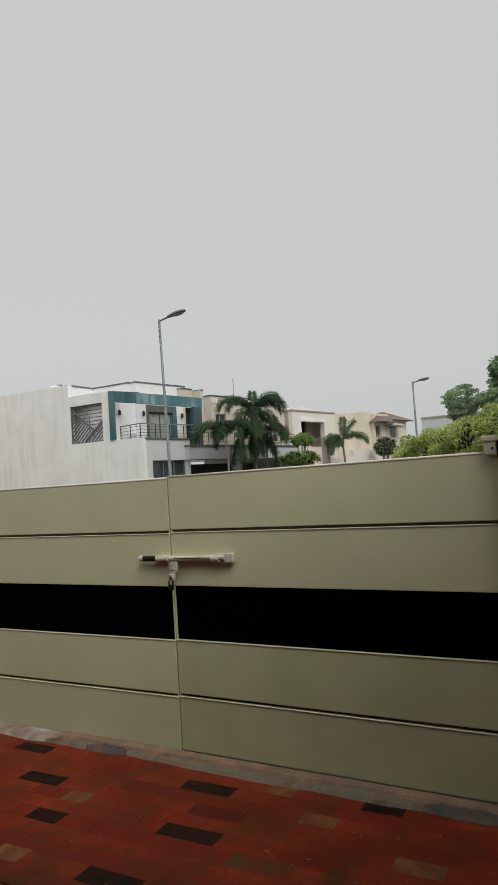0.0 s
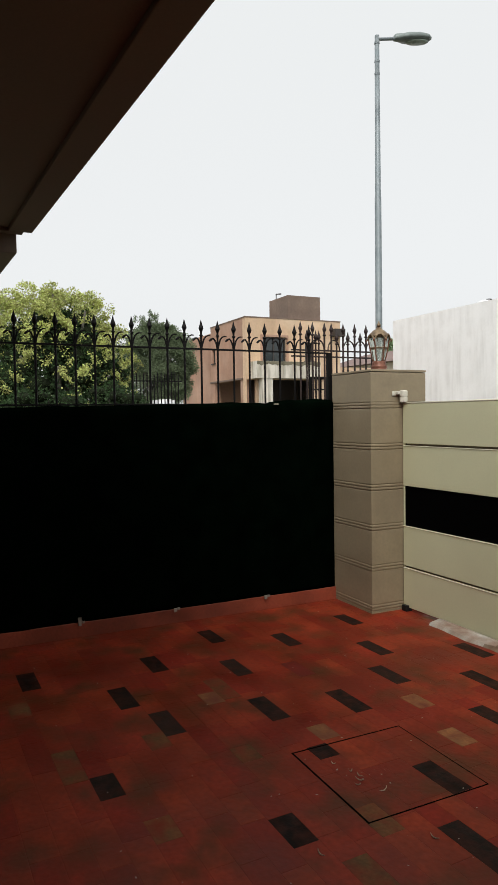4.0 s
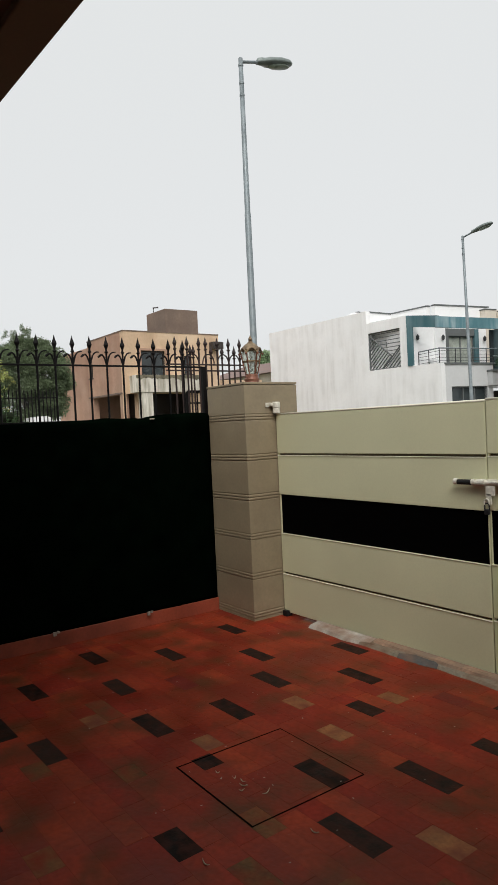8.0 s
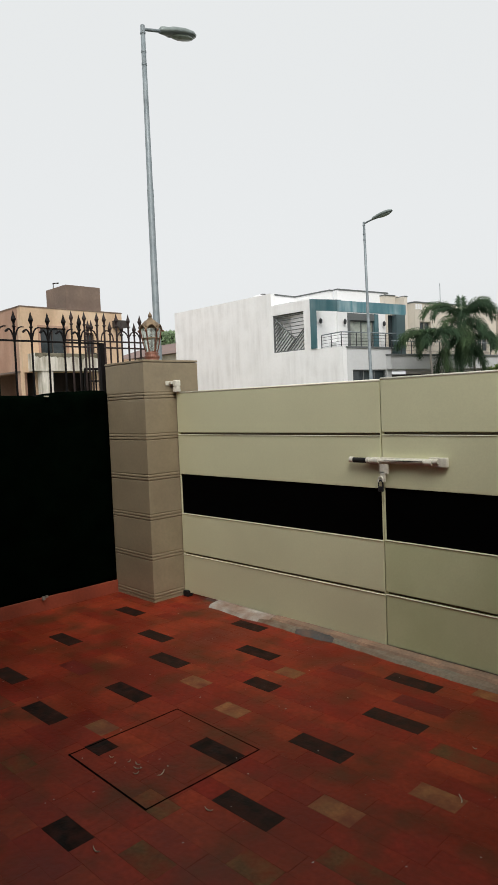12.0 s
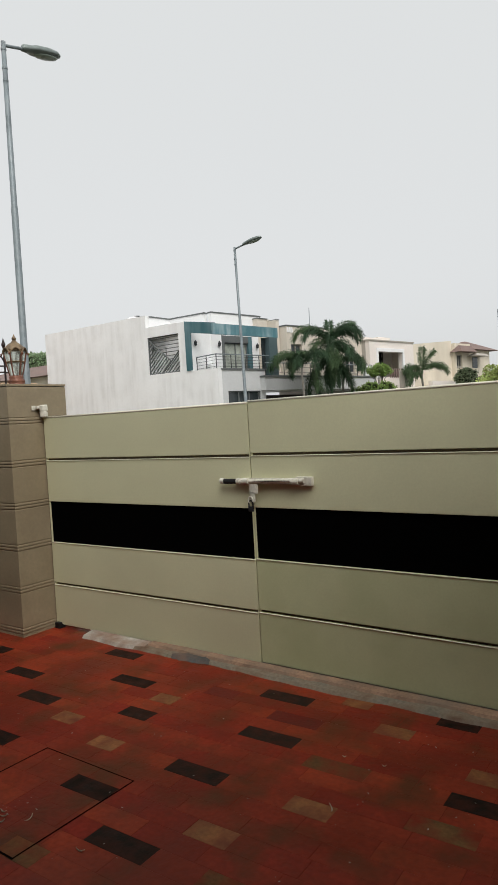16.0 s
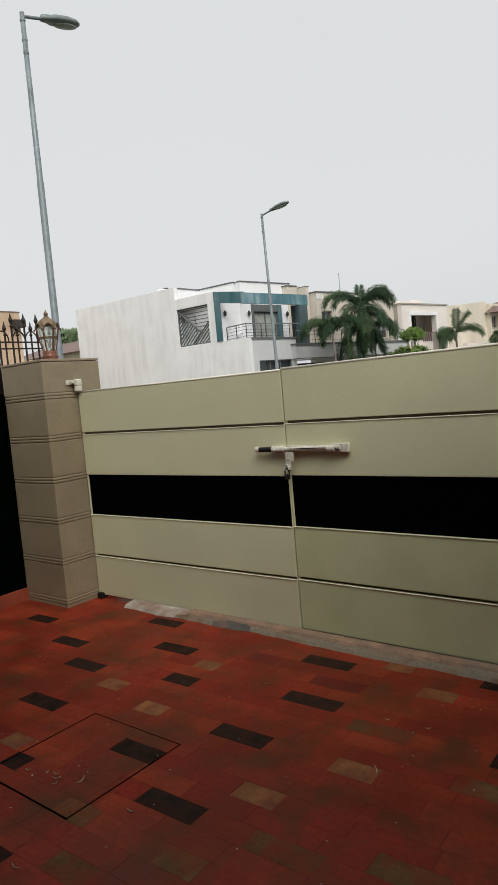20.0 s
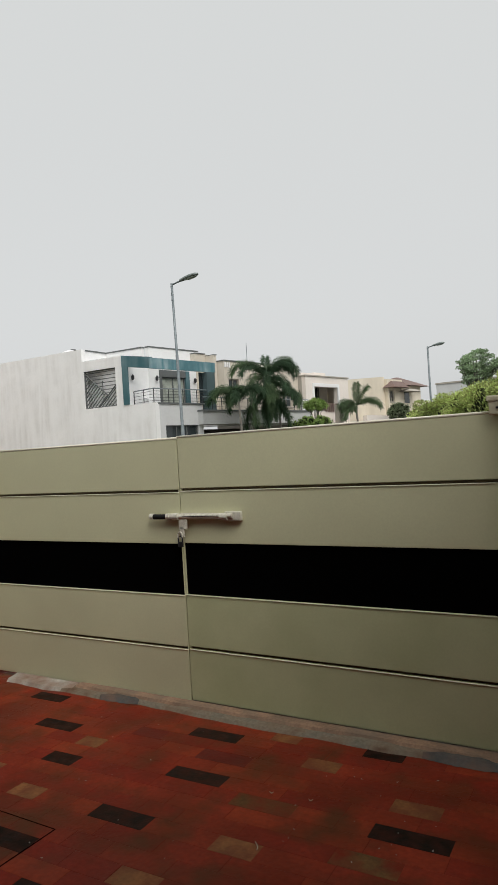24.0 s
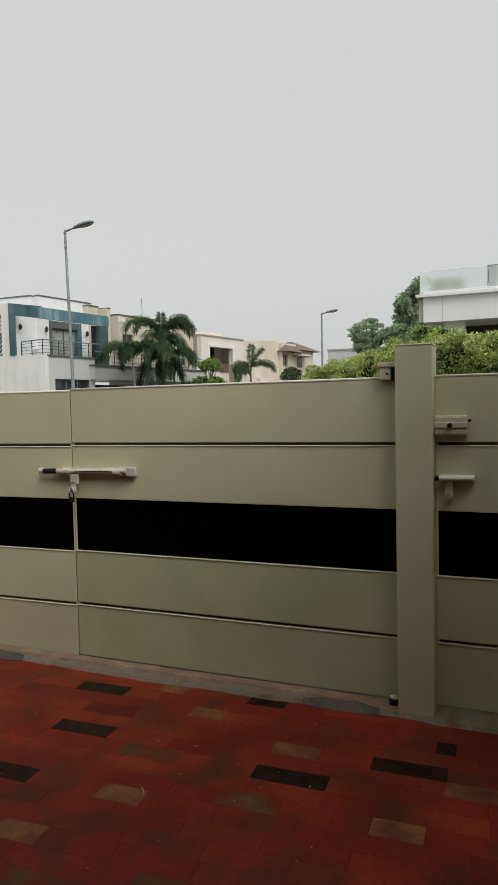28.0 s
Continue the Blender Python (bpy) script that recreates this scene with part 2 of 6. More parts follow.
M = {
    "gate": mat("gate_paint", (0.645, 0.638, 0.418), 0.42, 0.05, 1.3, 90, 0.03, spec=0.35, stain=(0.53, 0.515, 0.335), stain_scale=1.1, stain_amount=0.4),
    # paler than the gate: sky highlight on its edges, also the wicket bolt
    "edge_glint_and_bolt": mat("edge_highlight_and_bolt_paint", (0.80, 0.77, 0.64), 0.4, 0.06, 9, 90, 0.03, spec=0.4),
    # greener, patchier gate colour for the right leaf's two lower panels
    "gate_green": mat("gate_paint_greener", (0.585, 0.60, 0.365), 0.42, 0.05, 1.3, 90, 0.03, spec=0.35, stain=(0.36, 0.40, 0.205), stain_scale=1.6, stain_amount=0.55),
    "lockbeige": mat("lock_paint", (0.62, 0.585, 0.43), 0.42, 0.08, 20, 200, 0.08, stain=(0.36, 0.31, 0.2), stain_scale=22, stain_amount=0.3),
    "gate_dark": mat("gate_backing", (0.11, 0.08, 0.048), 0.6, 0.1, 4, 90, 0.1),
    "black": mat("black_panel", (0.001, 0.001, 0.001), 0.85, 0.1, 4, 60, 0.0, spec=0.015),
    "steel_white": mat("painted_bolt", (0.70, 0.68, 0.58), 0.42, 0.12, 25, 200, 0.15, stain=(0.2, 0.15, 0.10), stain_scale=30, stain_amount=0.35),
    "rubber": mat("black_rubber", (0.012, 0.012, 0.012), 0.6, 0.2, 30, 200, 0.1, spec=0.2),
    "pad": mat("padlock_metal", (0.018, 0.018, 0.02), 0.5, 0.2, 30, 200, 0.1, metal=0.2, spec=0.3),
    "tile": mat("pillar_tile", (0.295, 0.24, 0.155), 0.5, 0.10, 5, 40, 0.15, spec=0.4, stain=(0.21, 0.165, 0.105), stain_scale=2.2, stain_amount=0.35),
    "red": mat("red_brick", (0.25, 0.0325, 0.0145), 0.5, 0.28, 3.0, 40, 0.4, rand="object", spread=0.15, hue=0.004, stain=(0.13, 0.023, 0.0105), stain_scale=2.4, stain_amount=0.75, rough_var=0.22, spec=0.1, grime=(0.095, 0.034, 0.0135), grime_scale=3.6, grime_amount=0.9),
    "red_rest": mat("red_brick_far", (0.25, 0.0325, 0.0145), 0.5, 0.28, 3.0, 40, 0.4, rand="island", spread=0.15, hue=0.004, stain=(0.13, 0.023, 0.0105), stain_scale=2.4, stain_amount=0.75, rough_var=0.22, spec=0.1, grime=(0.095, 0.034, 0.0135), grime_scale=3.6, grime_amount=0.9),
    "joint": mat("red_mortar", (0.195, 0.025, 0.011), 0.7, 0.3, 3, 60, 0.4, stain=(0.10, 0.022, 0.012), stain_scale=1.3, stain_amount=0.6, spec=0.1),
    "darkb": mat("charcoal_brick", (0.016, 0.0105, 0.0075), 0.7, 0.4, 9, 80, 0.4, rand="object", spread=0.4, rough_var=0.2, spec=0.08, stain=(0.07, 0.02, 0.012), stain_scale=16, stain_amount=0.6),
    "tan": mat("tan_brick", (0.235, 0.096, 0.034), 0.65, 0.3, 7, 60, 0.4, rand="object", spec=0.2, spread=0.2, stain=(0.15, 0.035, 0.018), stain_scale=9, stain_amount=1.0),
    "wine": mat("wine_red_brick", (0.125, 0.014, 0.008), 0.55, 0.25, 7, 60, 0.3, rand="object", spread=0.2, spec=0.22),
    "olive": mat("grey_worn_brick", (0.135, 0.069, 0.027), 0.65, 0.35, 9, 60, 0.4, rand="object", spread=0.25, spec=0.1, stain=(0.20, 0.030, 0.014), stain_scale=8, stain_amount=1.0),
    "redpaint": mat("red_plinth", (0.33, 0.07, 0.035), 0.5, 0.2, 3, 50, 0.3, stain=(0.10, 0.03, 0.02), stain_scale=2.5, stain_amount=0.6),
    "cement": mat("grey_cement", (0.25, 0.213, 0.155), 0.7, 0.4, 7, 60, 0.7, stain=(0.135, 0.075, 0.043), stain_scale=7, stain_amount=1.0),
    "mortar": mat("pale_mortar", (0.44, 0.41, 0.36), 0.7, 0.25, 12, 80, 0.8, stain=(0.24, 0.13, 0.08), stain_scale=7, stain_amount=0.85),
    "pinkmortar": mat("reddish_mortar", (0.30, 0.185, 0.12), 0.7, 0.35, 8, 60, 0.6, stain=(0.20, 0.15, 0.11), stain_scale=6, stain_amount=0.8),
    "bluepatch": mat("blue_grey_cement", (0.062, 0.068, 0.068), 0.7, 0.35, 9, 60, 0.6, stain=(0.17, 0.10, 0.07), stain_scale=7, stain_amount=0.9),
    "net": mat("green_shade_cloth", (0.0007, 0.0020, 0.0010), 0.95, 0.4, 6, 250, 0.3, spec=0.0),
    "plaster": mat("boundary_plaster", (0.40, 0.34, 0.26), 0.8, 0.12, 2, 60, 0.3),
    "porch": mat("porch_paint", (0.185, 0.135, 0.095), 0.75, 0.08, 1.2, 60, 0.15),
    "iron": mat("black_iron", (0.006, 0.005, 0.005), 0.6, 0.3, 20, 120, 0.3, spec=0.15),
    "rust": mat("rusty_iron", (0.022, 0.010, 0.008), 0.65, 0.4, 20, 120, 0.4),
    "gold": mat("worn_gilt", (0.24, 0.175, 0.10), 0.55, 0.25, 25, 120, 0.3, metal=0.35, stain=(0.10, 0.05, 0.03), stain_scale=18, stain_amount=0.6),
    "copper": mat("brown_copper_base", (0.19, 0.075, 0.045), 0.45, 0.25, 25, 120, 0.3, metal=0.3),
    "lampglass": glass("frosted_lantern_glass", (0.72, 0.76, 0.68), 0.15, 0.8),
    "zinc": mat("galvanised_steel", (0.20, 0.235, 0.25), 0.5, 0.22, 3, 60, 0.2, metal=0.35, stain=(0.33, 0.36, 0.37), stain_scale=9, stain_amount=0.5),
    "lamphead": mat("street_lamp_head", (0.20, 0.235, 0.225), 0.45, 0.15, 6, 60, 0.1, metal=0.2),
    "lampface": mat("street_lamp_lens", (0.30, 0.36, 0.31), 0.35, 0.1, 6, 60, 0.0),
    "ground": mat("earth", (0.12, 0.105, 0.08), 0.9, 0.3, 0.4, 12, 0.5, stain=(0.06, 0.085, 0.03), stain_scale=0.3, stain_amount=0.8),
    "asphalt": mat("asphalt", (0.05, 0.05, 0.052), 0.75, 0.2, 0.8, 60, 0.5),
    "white": mat("white_plaster_streaked", (0.90, 0.90, 0.895), 0.85, 0.03, 0.5, 8, 0.1, streak=0.88, stain=(0.50, 0.485, 0.46), stain_scale=3.0, stain_amount=0.48, patchy=0.95),
    "white2": mat("white_paint", (0.89, 0.89, 0.89), 0.8, 0.04, 0.5, 8, 0.1),
    "greywall": mat("grey_paint", (0.60, 0.61, 0.61), 0.8, 0.05, 0.6, 8, 0.1),
    "coping": mat("dark_coping", (0.13, 0.14, 0.14), 0.8, 0.1, 1, 8, 0.1),
    "teal": mat("teal_paint", (0.036, 0.125, 0.148), 0.6, 0.07, 0.7, 12, 0.1, streak=0.9, stain=(0.20, 0.29, 0.315), stain_scale=2.5, stain_amount=0.9, patchy=0.6),
    "teal_grey": mat("dull_grey_teal_paint", (0.062, 0.098, 0.106), 0.45, 0.1, 0.8, 12, 0.1, streak=0.9, stain=(0.12, 0.17, 0.18), stain_scale=2.5, stain_amount=0.8, patchy=0.6),
    "teal_faded": mat("bleached_teal_paint", (0.075, 0.20, 0.235), 0.6, 0.1, 0.9, 12, 0.1, streak=0.88, stain=(0.36, 0.46, 0.49), stain_scale=3.2, stain_amount=0.95, patchy=0.9),
    "beige": mat("beige_plaster", (0.70, 0.64, 0.55), 0.85, 0.06, 0.5, 8, 0.1, streak=0.9, stain=(0.52, 0.46, 0.38), stain_scale=0.8, stain_amount=0.5),
    "cream": mat("cream_plaster", (0.80, 0.73, 0.60), 0.85, 0.06, 0.5, 8, 0.1, streak=0.9, stain=(0.55, 0.48, 0.38), stain_scale=0.7, stain_amount=0.5),
    "pinkwhite": mat("pale_pink_plaster", (0.84, 0.775, 0.715), 0.85, 0.05, 0.5, 8, 0.1),
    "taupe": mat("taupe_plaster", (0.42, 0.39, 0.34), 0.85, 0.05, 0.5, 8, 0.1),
    "terra": mat("terracotta_plaster", (0.45, 0.275, 0.195), 0.85, 0.16, 0.7, 9, 0.2, streak=0.8, stain=(0.31, 0.17, 0.11), stain_scale=0.9, stain_amount=0.8, grime=(0.50, 0.34, 0.25), grime_scale=0.8, grime_amount=0.6),
    "peach": mat("peach_plaster", (0.66, 0.475, 0.315), 0.85, 0.14, 0.8, 9, 0.2, streak=0.8, stain=(0.42, 0.28, 0.18), stain_scale=1.0, stain_amount=0.7, grime=(0.72, 0.55, 0.39), grime_scale=0.9, grime_amount=0.7),
    "moss": mat("dark_mould", (0.10, 0.09, 0.055), 0.9, 0.4, 2, 12, 0.2, stain=(0.30, 0.27, 0.2), stain_scale=3, stain_amount=0.6),
    "brownbox": mat("brown_plaster", (0.20, 0.145, 0.112), 0.85, 0.2, 0.9, 8, 0.2, stain=(0.13, 0.09, 0.07), stain_scale=1.2, stain_amount=0.6),
    "stained": mat("stained_white_band", (0.72, 0.68, 0.60), 0.85, 0.06, 0.9, 10, 0.1, streak=0.82, stain=(0.20, 0.17, 0.10), stain_scale=4.5, stain_amount=0.8),
    # dark trim, and the painted gloom of rooms behind openings
    "dark": mat("dark_trim_and_room_shade", (0.045, 0.037, 0.032), 0.7, 0.2, 1, 10, 0.1),
    "pane": mat("window_pane", (0.035, 0.045, 0.048), 0.12, 0.2, 0.6, 6, 0.0, spec=0.6),
    "curtain": mat("pale_curtain", (0.36, 0.39, 0.34), 0.8, 0.2, 3, 12, 0.1),
    "rail": mat("dark_steel_rail", (0.05, 0.052, 0.055), 0.45, 0.1, 5, 40, 0.0, metal=0.5),
    "roof": mat("maroon_roof_tile", (0.205, 0.142, 0.125), 0.8, 0.15, 1, 9, 0.2),
    "bark": mat("grey_bark", (0.20, 0.185, 0.16), 0.9, 0.25, 3, 30, 0.5),
    "palm": mat("palm_leaf", (0.047, 0.086, 0.046), 0.7, 0.25, 1.5, 20, 0.0, rand="island", spread=0.5, spec=0.12, sheer=0.15),
    "leaf": mat("yellow_green_leaf", (0.44, 0.47, 0.155), 0.55, 0.25, 1.2, 20, 0.0, rand="island", spread=0.5, hue=0.02, spec=0.3, sheer=0.12),
    "leaf_hedge": mat("hedge_leaf", (0.43, 0.50, 0.165), 0.5, 0.25, 1.2, 20, 0.0, rand="island", spread=0.55, hue=0.02, spec=0.3, sheer=0.12),
    "leaf_bright": mat("bright_green_leaf", (0.25, 0.36, 0.10), 0.55, 0.25, 1.2, 20, 0.0, rand="island", spread=0.45, hue=0.012, spec=0.3, sheer=0.3),
    # deep green of the bushes, also the painted shade inside the leafy tree
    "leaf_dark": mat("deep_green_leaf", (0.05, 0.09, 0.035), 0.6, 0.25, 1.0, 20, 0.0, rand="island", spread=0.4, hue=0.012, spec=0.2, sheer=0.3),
    "palm_light": mat("pale_palm_leaf", (0.085, 0.135, 0.065), 0.7, 0.25, 1.5, 20, 0.0, rand="island", spread=0.5, spec=0.12, sheer=0.2),
    "leaf_mid": mat("mid_green_leaf", (0.35, 0.46, 0.28), 0.6, 0.2, 1.0, 20, 0.0, rand="island", spread=0.45, hue=0.012, spec=0.2, sheer=0.35),
    "leaf_grey": mat("grey_green_leaf", (0.165, 0.21, 0.12), 0.65, 0.2, 1.0, 20, 0.0, rand="island", spread=0.35, hue=0.01, spec=0.2, sheer=0.3),
    # near-black fill that paints the shade inside crowns and hedge
    "shade": mat("crown_inner_shade", (0.014, 0.02, 0.009), 0.9, 0.3, 2, 12, 0.2, spec=0.1),
    "railglass": glass("balcony_glass", (0.86, 0.90, 0.90), 0.12, 0.72),
    "lattice_blue": mat("blue_grey_panel", (0.10, 0.15, 0.17), 0.5, 0.1, 2, 20, 0.05),
    "carwhite": mat("white_car_paint", (0.6, 0.6, 0.6), 0.3, 0.03, 1, 8, 0.0),
    "shaving": mat("pale_wood_shaving", (0.42, 0.36, 0.26), 0.7, 0.2, 30, 120, 0.1),
    "litter": mat("pale_litter", (0.30, 0.27, 0.23), 0.7, 0.2, 20, 90, 0.1),
}


# ---------------------------------------------------------------- mesh helpers
def origin(ob):
    v = Vector((0, 0, 0))
    while ob is not None:
        v += ob.location
        ob = ob.parent
    return v


def mesh_of(name, bm, material, smooth=False):
    me = bpy.data.meshes.new(name)
    bm.to_mesh(me)
    bm.free()
    if smooth:
        me.polygons.foreach_set("use_smooth", [True] * len(me.polygons))
    me.materials.append(M[material])
    return me


def part(name, bm, material, parent=None, label="", smooth=False, at=None):
    """One mesh object from world-space geometry, under a thing or a part."""
    o = origin(parent)
    base = Vector(at) if at is not None else o
    bmesh.ops.translate(bm, verts=bm.verts, vec=-base)
    ob = new(name, mesh_of(name, bm, material, smooth))
    ob.parent = parent
    ob.location = base - o
    return tagged(ob, label) if label else ob


def piece(name, me, parent, loc, rz=0.0):
    ob = new(name, me)
    ob.parent = parent
    ob.location = Vector(loc) - origin(parent)
    ob.rotation_euler = (0, 0, rz)
    return ob


def thing(name, loc, label, category, group="", kind=""):
    ob = new(name)
    ob.location = loc
    return tagged(ob, label, category, group, kind)


def box(x0, x1, y0, y1, z0, z1, bevel=0.0, bm=None):
    b = bmesh.new()
    bmesh.ops.create_cube(b, size=1)
    for v in b.verts:
        v.co = Vector((x0 + (v.co.x + 0.5) * (x1 - x0), y0 + (v.co.y + 0.5) * (y1 - y0), z0 + (v.co.z + 0.5) * (z1 - z0)))
    if bevel:
        bmesh.ops.bevel(b, geom=list(b.edges), offset=bevel, segments=2, affect="EDGES", profile=0.6)
    return joined(bm, b)


def joined(bm, b):
    if bm is None:
        return b
    me = bpy.data.meshes.new("t")
    b.to_mesh(me)
    b.free()
    bm.from_mesh(me)
    bpy.data.meshes.remove(me)
    return bm


def tube(points, radii, sides=8, bm=None, cap=True):
    """A round bar through points, with a radius at each."""
    b = bmesh.new() if bm is None else bm
    pts = [Vector(p) for p in points]
    if not hasattr(radii, "__len__"):
        radii = [radii] * len(pts)
    rings = []
    for i, p in enumerate(pts):
        d = (pts[min(i + 1, len(pts) - 1)] - pts[max(i - 1, 0)]).normalized()
        u = d.cross(Vector((0, 0, 1)) if abs(d.z) < 0.9 else Vector((1, 0, 0))).normalized()
        w = d.cross(u)
        rings.append([b.verts.new(p + radii[i] * (math.cos(a) * u + math.sin(a) * w)) for a in (2 * math.pi * k / sides for k in range(sides))])
    for r, s in zip(rings, rings[1:]):
        for k in range(sides):
            b.faces.new((r[k], r[(k + 1) % sides], s[(k + 1) % sides], s[k]))
    if cap:
        b.faces.new(rings[0])
        b.faces.new(rings[-1])
    bmesh.ops.recalc_face_normals(b, faces=b.faces)
    return b


def lathe(cx, cy, profile, sides=24, bm=None, wave=0.0, lobes=6):
    """A turned body about an upright axis: rows of (radius, height)."""
    b = bmesh.new() if bm is None else bm
    rings = []
    for r, z in profile:
        ring = []
        for k in range(sides):
            a = 2 * math.pi * k / sides
            rr = r * (1 + wave * math.cos(lobes * a))
            ring.append(b.verts.new((cx + rr * math.cos(a), cy + rr * math.sin(a), z)))
        rings.append(ring)
    for r, s in zip(rings, rings[1:]):
        for k in range(sides):
            b.faces.new((r[k], r[(k + 1) % sides], s[(k + 1) % sides], s[k]))
    b.faces.new(rings[0])
    b.faces.new(rings[-1])
    bmesh.ops.recalc_face_normals(b, faces=b.faces)
    return b


def arrays_mesh(name, verts, faces, material, smooth=False):
    me = bpy.data.meshes.new(name)
    me.from_pydata(verts.tolist() if hasattr(verts, "tolist") else verts, [], faces.tolist() if hasattr(faces, "tolist") else faces)
    me.update()
    me.materials.append(M[material])
    if smooth:
        me.polygons.foreach_set("use_smooth", [True] * len(me.polygons))
    return me


# ---------------------------------------------------------------- large structure
def structure(name, bm, material, label, category):
    return tagged(part(name, bm, material), label, category, kind="structure")


g = bmesh.new()
bmesh.ops.create_grid(g, x_segments=2, y_segments=2, size=1500)
bmesh.ops.translate(g, verts=g.verts, vec=(0, 0, -0.16))
structure("ground", g, "ground", "damp bare earth and grass round the plots", "ground")
structure("road", box(-13.2, -6.2, 3.9, 300, -0.3, -0.12), "asphalt", "wet grey asphalt street between the houses", "road")
structure("pavement", box(-13.2, 12, 3.45, 3.88, -0.3, -0.03), "cement", "grey cement apron outside the gate", "pavement")

FX0, FX1, FY0, FY1 = -5.06, 1.5, -4.6, 3.22
floor = structure("floor", box(FX0, FX1, FY0, FY1 + 0.2, -0.25, -0.0009), "joint", "red painted brick paving of the wet forecourt", "floor")

structure("wall_west", box(-5.30, -5.075, FY0, 2.82, -0.3, 1.63, 0.008), "plaster", "plastered boundary wall behind a dark green net", "wall")
structure("wall_south", box(-5.3, 1.73, FY0 - 0.23, FY0, -0.3, 3.0), "porch", "plain house wall at the back of the porch", "wall")
# out of view; height and distance set to dim the gate's right end
structure("wall_east", box(1.15, 1.73, FY0, 3.11, -0.3, 3.8), "porch", "unseen side wall added to shade the forecourt", "wall")
structure("wall_north", box(0.70, 1.73, 3.12, 3.34, -0.3, 1.95), "plaster", "plain plastered wall beside the wicket gate", "wall")

# porch slab with its drip edge and the lower ledge at its corner
ceil = box(-5.48, 1.73, FY0 - 0.23, 0.30, 3.03, 3.18)
lip = box(-5.48, 1.73, 0.25, 0.42, 3.0, 3.23, 0.006)
box(-5.56, -5.48, -4.0, 0.36, 3.0, 3.2, 0.004, lip)
box(-6.6, -5.56, -4.0, 0.32, 2.86, 3.1, 0.004, lip)
for v in lip.verts:
    v.co.y += 0.0543 * (v.co.x + 5.48) if v.co.y > 0.2 else 0.0
joined(ceil, lip)
# extra slab out of view, added to shade the eastern floor
box(-0.3, 1.73, 0.76, 1.52, 3.0, 3.23, 0.006, ceil)
for v in ceil.verts:
    if abs(v.co.y - 0.30) < 1e-4:
        v.co.y += 0.0543 * (v.co.x + 5.48)
structure("ceiling", ceil, "porch", "brown painted underside of the porch roof, with an unseen shading slab added", "ceiling")

# cement strip under the gate, with a ragged edge
strip = bmesh.new()
N = 90
rows_ = []
for i in range(N + 1):
    x = -4.1 + (1.5 + 4.1) * i / N
    w = 0.03 * (noise.noise((x * 2.1, 0.3, 0)) + 0.5 * noise.noise((x * 7.0, 2.3, 0)))
    front = 3.03 + w + (0.03 if i == 0 else 0)
    h = 0.026 + 0.006 * noise.noise((x * 5, 4, 0))
    rows_.append([strip.verts.new(c) for c in ((x, front, -0.003), (x, front + 0.02, h * 0.6), (x, 3.15, h + 0.004), (x, 3.30, h + 0.004))])
for a, b in zip(rows_, rows_[1:]):
    for k in range(3):
        strip.faces.new((a[k], b[k], b[k + 1], a[k + 1]))
strip.faces.new(rows_[0])
bmesh.ops.recalc_face_normals(strip, faces=strip.faces)
sill = structure("gate_sill", strip, "cement", "rough grey cement strip smeared with red along the gate", "threshold")
for x0, x1 in ((-3.17, -2.86), (-1.02, -0.62)):
    patch = bmesh.new()
    K = 30
    bands = []
    for i in range(K + 1):
        x = x0 + (x1 - x0) * i / K
        w = 0.03 * (noise.noise((x * 2.1, 0.3, 0)) + 0.5 * noise.noise((x * 7.0, 2.3, 0)))
        front = 3.03 + w
        q = min(1, 4 * min(i, K - i) / K)
        deep = (0.022 + 0.012 * noise.noise((x * 14, 3, 5))) * q
        bands.append([patch.verts.new(c) for c in ((x, front - 0.016 * q - 0.008 * noise.noise((x * 30, 0, 5)), 0.002), (x, front + 0.018, 0.0235), (x, front + 0.02 + 1.6 * deep, 0.0265 + 0.12 * deep))])
    for p, r in zip(bands, bands[1:]):
        for k in range(2):
            patch.faces.new((p[k], r[k], r[k + 1], p[k + 1]))
    part("cement_patch", patch, "bluepatch", sill, "blue-grey smear of cement")

pink = bmesh.new()
K = 80
bands = []
for i in range(K + 1):
    x = -3.45 + 2.95 * i / K
    edge = 3.088 + 0.018 * noise.noise((x * 2.6, 5, 1)) + 0.008 * noise.noise((x * 11, 7, 1))
    bands.append([pink.verts.new(c) for c in ((x, edge, 0.018), (x, edge + 0.012, 0.0355), (x, 3.16, 0.0385))])
for p, r in zip(bands, bands[1:]):
    for k in range(2):
        pink.faces.new((p[k], r[k], r[k + 1], p[k + 1]))
part("pink_mortar", pink, "pinkmortar", sill, "reddish mortar band along the foot of the gate")

pale = bmesh.new()
K = 30
bed = []
for i in range(K + 1):
    x = -4.08 + 0.62 * i / K
    q = 0.03 * max(0, i / K - 0.7) / 0.3
    w = 0.03 * (noise.noise((x * 2.1, 0.3, 0)) + 0.5 * noise.noise((x * 7.0, 2.3, 0)))
    front = 3.018 + w + q + 0.012 * noise.noise((x * 15, 1, 3))
    bed.append([pale.verts.new(c) for c in ((x, front, 0.001), (x, front + 0.02, 0.0225), (x, 3.135, 0.037))])
for a, b in zip(bed, bed[1:]):
    for k in range(2):
        pale.faces.new((a[k], b[k], b[k + 1], a[k + 1]))
part("pale_mortar", pale, "mortar", sill, "broken whitish mortar at the end of the strip")

# plinth below the net
plinth = structure("plinth", box(-5.09, -5.042, FY0, 2.825, -0.1, 0.106, 0.006), "redpaint", "red painted plinth along the boundary wall", "plinth")


